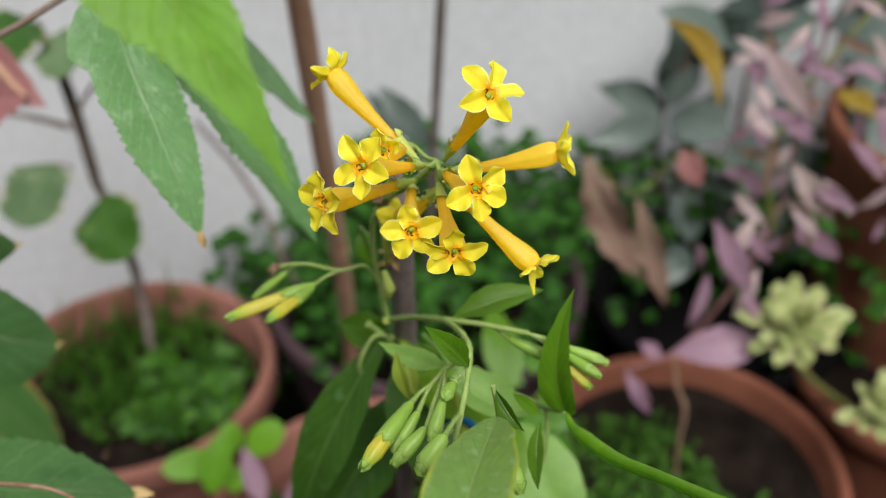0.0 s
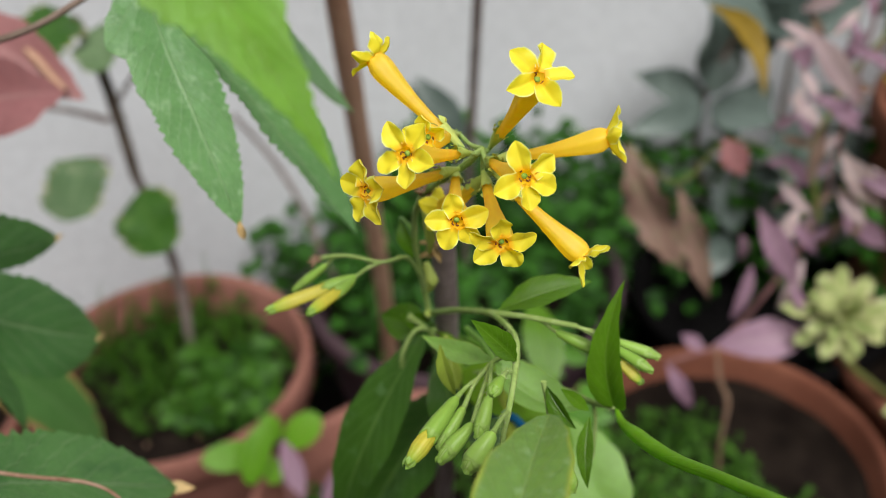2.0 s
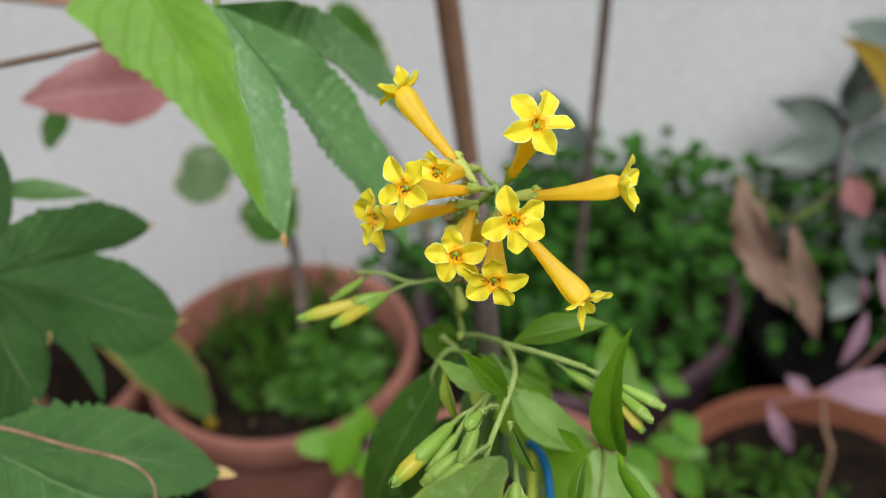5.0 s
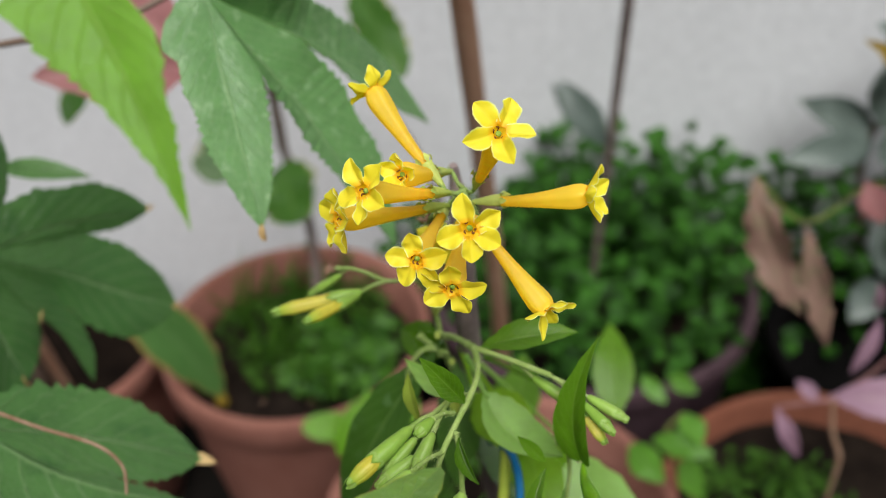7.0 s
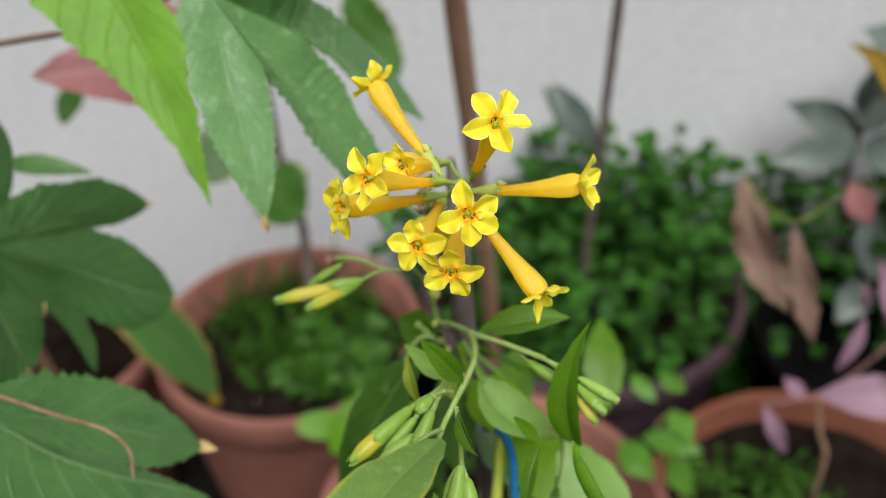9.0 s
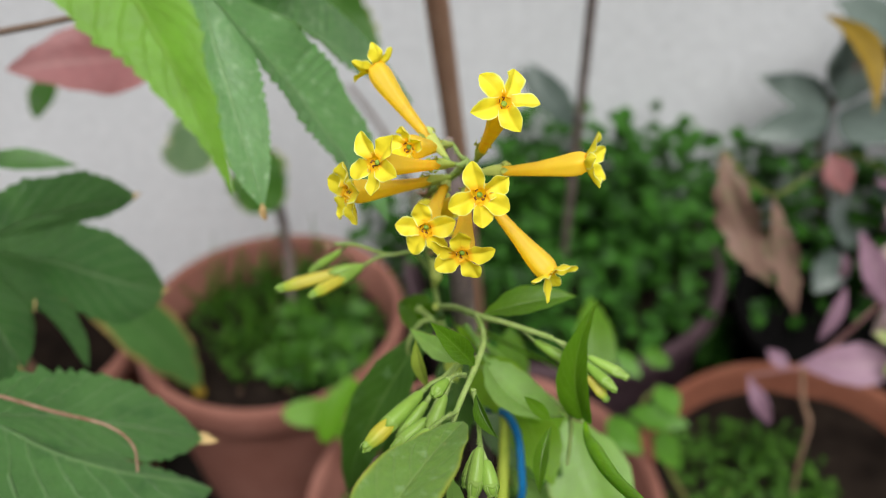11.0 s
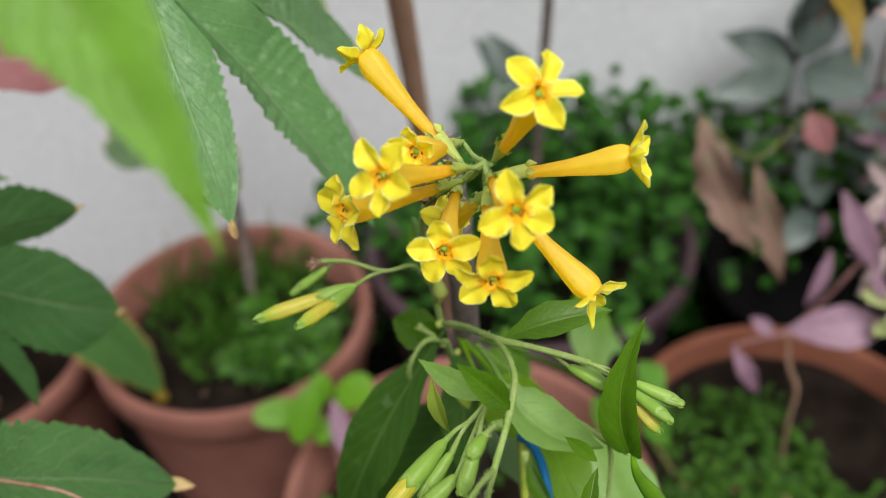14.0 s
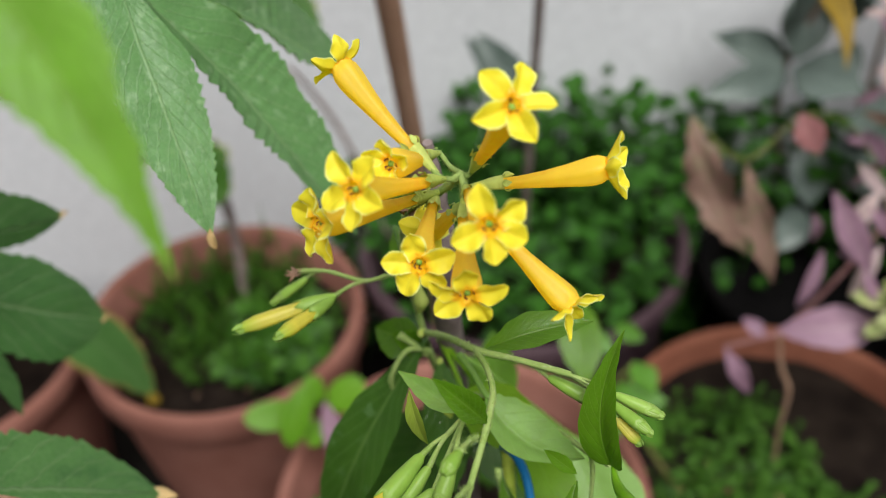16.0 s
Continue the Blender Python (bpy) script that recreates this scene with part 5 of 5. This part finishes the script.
leaf_on(mauve, (0.1662, 0.5600, 0.5218), (0.1814, 0.5500, 0.4977), (-0.1, -0.9, 0.35), 0.020, M_ROSE, LANCE, arch=0.05, fold=0.25)
leaf_on(mauve, (0.2487, 0.5300, 0.3680), (0.1742, 0.5300, 0.3576), (0.0, -0.7, 0.75), 0.032, M_PINK, LANCE, arch=0.08, fold=0.2, rows=20)
leaf_on(mauve, (0.1457, 0.5700, 0.6129), (0.1841, 0.5500, 0.5576), (0.3, -0.8, 0.4), 0.017, M_DRY, LANCE, arch=-0.1, fold=0.4, bend=-0.26, rows=24)
leaf_on(mauve, (0.3586, 0.7626, 0.4617), (0.3780, 0.7103, 0.4582), (0.1, -0.8, 0.6), 0.024, M_DRY, LANCE, arch=0.1, fold=0.3, wave=0.2, rows=20)
SLANT = Vector((0.5, 0, -0.6))
MAUVE = ((0.201, 0.463, 0.241, 0.396), (0.228, 0.465, 0.213, 0.418), (0.230, 0.495, 0.210, 0.473), (0.247, 0.509, 0.287, 0.460), (0.232, 0.531, 0.230, 0.485), (0.216, 0.553, 0.257, 0.534), (0.213, 0.594, 0.254, 0.542), (0.238, 0.582, 0.271, 0.566), (0.270, 0.495, 0.300, 0.463), (0.260, 0.450, 0.242, 0.423), (0.264, 0.450, 0.301, 0.418), (0.241, 0.418, 0.232, 0.373), (0.207, 0.418, 0.202, 0.370), (0.238, 0.610, 0.225, 0.590), (0.253, 0.610, 0.286, 0.594), (0.270, 0.586, 0.296, 0.570), (0.211, 0.485, 0.241, 0.460), (0.203, 0.509, 0.229, 0.480), (0.252, 0.625, 0.264, 0.647), (0.259, 0.553, 0.236, 0.558), (0.282, 0.527, 0.314, 0.495), (0.249, 0.480, 0.278, 0.445), (0.236, 0.400, 0.252, 0.372))
for k, (x0, z0, x1, z1) in enumerate(MAUVE):
    r = random.Random(k + 60)
    yy = 0.56 + r.uniform(-0.04, 0.05)
    b, t = Vector((x0, yy, z0)), Vector((x1, yy - r.uniform(-0.01, 0.03), z1))
    b, t = b + (yy - 0.56) * SLANT, t + (t.y - 0.56) * SLANT
    if k % 2:
        q = b.lerp(t, 0.3)
        e = q + (t - b).length * 0.7 * Vector((r.uniform(-0.8, 0.8), -0.2, r.uniform(-1, 0.4))).normalized()
        leaf_on(mauve, q, e, (r.uniform(-0.4, 0.4), -0.9, r.uniform(0.2, 0.7)), (e - q).length * 0.3, M_PINK, LANCE, arch=0.06, fold=0.3, wave=0.1, rng=r)
    leaf_on(mauve, b, t, (r.uniform(-0.4, 0.4), -0.9, r.uniform(0.2, 0.7)), (t - b).length * r.uniform(0.22, 0.36), (M_PINK, M_PALEPINK, M_PINK, M_PALEPINK, M_PINKBR)[k % 5], LANCE, arch=0.06, fold=0.3, wave=0.06, rng=r)

r = random.Random(91)
for k in range(75):
    y = r.uniform(0.56, 0.72)
    c = Vector((r.uniform(0.20, 0.40), y, r.uniform(0.40, 0.64))) + (y - 0.6) * SLANT
    way = Vector((r.uniform(-1, 1), r.uniform(-0.8, 0.2), r.uniform(-1, 0.7))).normalized()
    ln = r.uniform(0.018, 0.036)
    leaf_on(mauve, c, c + way * ln, (r.uniform(-0.5, 0.5), -0.8, r.uniform(0.1, 0.9)), ln * r.uniform(0.24, 0.38), (M_PALEPINK, M_PINK, M_PINKBR, M_PALEPINK, M_PINK, M_PALEPINK, M_PINK)[k % 7], LANCE, arch=0.08, fold=0.3, wave=0.06, rng=r, rows=10, cols=4)
# ---- pale rosette plant ----
ros = plant("rosette_plant", "pale yellow-green rosette of small fleshy leaves")


def rosette(at, radius, up, count, seed):
    r = random.Random(seed)
    x, y, a = frame_of(up)
    for k in range(count):
        q = k * 2.399 + r.uniform(-0.3, 0.3)
        s = (k + 1.0) / count
        out = x * math.cos(q) + y * math.sin(q)
        el = 1.2 * (1 - s) + r.uniform(-0.35, 0.4)
        way = out * math.cos(el) + a * math.sin(el)
        face = a * math.cos(el) - out * math.sin(el)
        b = Vector(at) + out * radius * 0.08 + a * radius * 0.35 * (1 - s)
        leaf_on(ros, b, b + way * radius * (0.45 + 0.55 * s) * r.uniform(0.8, 1.15), face, radius * r.uniform(0.24, 0.36), M_ROSETTE, SPATULA, arch=r.uniform(-0.12, 0.12), fold=0.4, rows=8, cols=4, thick=0.0012, rng=r)


rosette((0.262, 0.527, 0.385), 0.039, (0.0, -0.5, 0.85), 40, 3)
rosette((0.345, 0.52, 0.30), 0.034, (0.1, -0.5, 0.85), 26, 4)
rosette((0.40, 0.58, 0.33), 0.032, (0.1, -0.5, 0.85), 24, 5)
twig_on(ros, [(0.262, 0.527, 0.385), (0.30, 0.57, 0.30), (0.40, 0.63, 0.18)], [0.003, 0.003, 0.004], M_OLIVE)
twig_on(ros, [(0.345, 0.52, 0.30), (0.37, 0.57, 0.26), (0.42, 0.64, 0.18)], [0.003, 0.003, 0.004], M_OLIVE)
twig_on(ros, [(0.40, 0.58, 0.33), (0.42, 0.60, 0.28), (0.45, 0.65, 0.18)], [0.003, 0.003, 0.004], M_OLIVE)


# ---- weeds and clover ----
def patch(name, label, category, count, place, maker, mat, seed, mats=None):
    g = Geo()
    r = random.Random(seed)
    for k in range(count):
        maker(g, place(r), r)
    return tagged(part(name, g, mats or mat), label, category, "", "stuff")


def in_pot(c, radius, z0, z1, flat=1.0):
    def f(r):
        a, q = r.uniform(0, 6.283), math.sqrt(r.random()) * radius
        return Vector((c[0] + q * math.cos(a), c[1] + q * math.sin(a), z0)), r.uniform(z0, z1)
    return f


def clover(g, p, r):
    foot, z = p
    top = Vector((foot.x + r.uniform(-0.02, 0.02), foot.y + r.uniform(-0.03, 0.01), z))
    sweep(g, [foot.lerp(top, max(0, 1 - 0.05 / max(0.01, top.z - foot.z))), top], [0.0007, 0.0005], 4, 2, cap=False)
    up = Vector((r.uniform(-0.5, 0.5), r.uniform(-0.8, 0.1), 1)).normalized()
    x, y, a = frame_of(up)
    s = r.uniform(0.007, 0.0125)
    ph = r.uniform(0, 6.28)
    for k in range(3):
        out = x * math.cos(ph + 2.094 * k) + y * math.sin(ph + 2.094 * k)
        leaf(g, top, top + out * s + a * s * r.uniform(-0.2, 0.3), up, s * 1.15, ROUND, arch=0.05, fold=0.3, rows=5, cols=4, thick=0, rng=r)


def weed(g, p, r):
    foot, z = p
    lean = Vector((r.uniform(-0.025, 0.025), r.uniform(-0.03, 0.02), 0))
    top = Vector((foot.x, foot.y, z)) + lean
    sweep(g, [foot, foot.lerp(top, 0.6) + Vector((0, 0, 0.003)), top], [0.0007, 0.0005, 0.0004], 4, 4, cap=False)
    n = r.randint(3, 6)
    for k in range(n):
        c = foot.lerp(top, 0.35 + 0.65 * k / n)
        a = r.uniform(0, 6.283)
        d = Vector((math.cos(a), math.sin(a), r.uniform(-0.1, 0.6)))
        s = r.uniform(0.006, 0.014)
        leaf(g, c, c + d * s, (0, -0.2, 1), s * r.uniform(0.35, 0.6), LANCE, fold=0.3, arch=0.1, rows=5, cols=2, thick=0, rng=r)


def tuft(g, p, r):
    foot, z = p
    for k in range(3):
        t = Vector((foot.x + r.uniform(-0.03, 0.03), foot.y + r.uniform(-0.03, 0.02), z + r.uniform(-0.02, 0.02)))
        leaf(g, foot, t, (r.uniform(-1, 1), -1, 0.3), 0.003, LANCE, arch=0.12, fold=0.4, rows=6, cols=2, thick=0, rng=r)


def bush(g, p, r):
    foot, z = p
    c = Vector((foot.x, foot.y, z))
    for k in range(3):
        d = Vector((r.uniform(-1, 1), r.uniform(-1, 0.3), r.uniform(-0.5, 0.7))).normalized()
        n = r.uniform(0.016, 0.03)
        leaf(g, c, c + d * n, (r.uniform(-0.4, 0.4), -0.6, 0.8), n * 0.55, OVATE, arch=0.1, fold=0.25, rows=6, cols=4, thick=0, rng=r)
    sweep(g, [c - Vector((0, 0, 0.03)), c], [0.0012, 0.0008], 4, 2, cap=False)


def flake(g, p, r):
    foot, z = p
    c = Vector((foot.x, foot.y, z))
    a = r.uniform(0, 6.283)
    n = r.uniform(0.004, 0.009)
    d = Vector((math.cos(a), math.sin(a), r.uniform(-0.05, 0.25)))
    leaf(g, c, c + d * n, (r.uniform(-0.3, 0.3), r.uniform(-0.5, 0.1), 1), n * r.uniform(0.15, 0.5), LANCE, arch=r.uniform(0, 0.2), fold=0.6, wave=0.4, rows=5, cols=4, thick=0, rng=r)


patch("leaf_litter", "dry brown leaf scraps on the potting earth", "leaf litter", 55, in_pot((POT_R[0] - 0.045, POT_R[1] - 0.06, 0), 0.055, 0.198, 0.206), flake, M_STRAW, 51)
patch("leaf_litter", "dry leaf scraps among the weeds", "leaf litter", 40, in_pot((POT_L[0], POT_L[1], 0), 0.11, 0.176, 0.182), flake, M_WITHER, 52)
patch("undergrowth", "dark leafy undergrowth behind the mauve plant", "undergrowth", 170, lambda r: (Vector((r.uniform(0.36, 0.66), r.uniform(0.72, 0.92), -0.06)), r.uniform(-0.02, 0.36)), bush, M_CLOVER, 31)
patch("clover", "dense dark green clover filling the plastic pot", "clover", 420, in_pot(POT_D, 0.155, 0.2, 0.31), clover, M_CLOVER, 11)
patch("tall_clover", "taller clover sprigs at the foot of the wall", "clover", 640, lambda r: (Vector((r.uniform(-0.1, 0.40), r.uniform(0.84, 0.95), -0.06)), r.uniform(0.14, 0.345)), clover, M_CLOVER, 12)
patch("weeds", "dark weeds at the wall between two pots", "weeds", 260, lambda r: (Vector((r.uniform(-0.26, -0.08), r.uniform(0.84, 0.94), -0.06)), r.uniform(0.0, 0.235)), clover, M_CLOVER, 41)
patch("weeds", "low green weeds growing thick in the pot", "weeds", 115, in_pot((POT_L[0] + 0.012, POT_L[1] + 0.03, 0), 0.095, 0.175, 0.235), weed, M_GRASS, 13)
patch("weeds", "small broad-leaved weeds along the pot rim", "weeds", 46, in_pot((POT_L[0] + 0.06, POT_L[1] - 0.02, 0), 0.055, 0.175, 0.235), bush, M_WEEDB, 43)
patch("grass_tufts", "thin grass blades among the weeds", "grass", 60, in_pot((POT_L[0] - 0.01, POT_L[1] + 0.04, 0), 0.085, 0.17, 0.27), tuft, M_GRASS, 14)
patch("weeds", "low green weeds at one side of the pot", "weeds", 190, in_pot((POT_R[0] - 0.045, POT_R[1] - 0.01, 0), 0.075, 0.185, 0.24), weed, M_GRASS, 15)
patch("weeds", "sparse weeds along the front of the pot", "weeds", 130, in_pot((POT_R[0] + 0.0, POT_R[1] - 0.065, 0), 0.07, 0.19, 0.225), weed, M_GRASS, 25)
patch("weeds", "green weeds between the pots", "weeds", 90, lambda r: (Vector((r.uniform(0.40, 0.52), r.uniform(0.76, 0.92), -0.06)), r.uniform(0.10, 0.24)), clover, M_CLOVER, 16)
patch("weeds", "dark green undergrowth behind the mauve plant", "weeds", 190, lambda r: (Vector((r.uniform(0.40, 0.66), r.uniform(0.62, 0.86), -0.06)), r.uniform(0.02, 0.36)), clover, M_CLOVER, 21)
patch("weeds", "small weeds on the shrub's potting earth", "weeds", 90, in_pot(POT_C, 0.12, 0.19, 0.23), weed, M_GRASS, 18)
# Leaves added to darken a gap that holds only deep shade.
patch("weeds", "dark clover added to fill the deep shade between pots", "weeds", 260, lambda r: (Vector((r.uniform(0.08, 0.20), r.uniform(0.84, 0.94), -0.06)), r.uniform(-0.03, 0.15)), clover, M_CLOVER, 22)
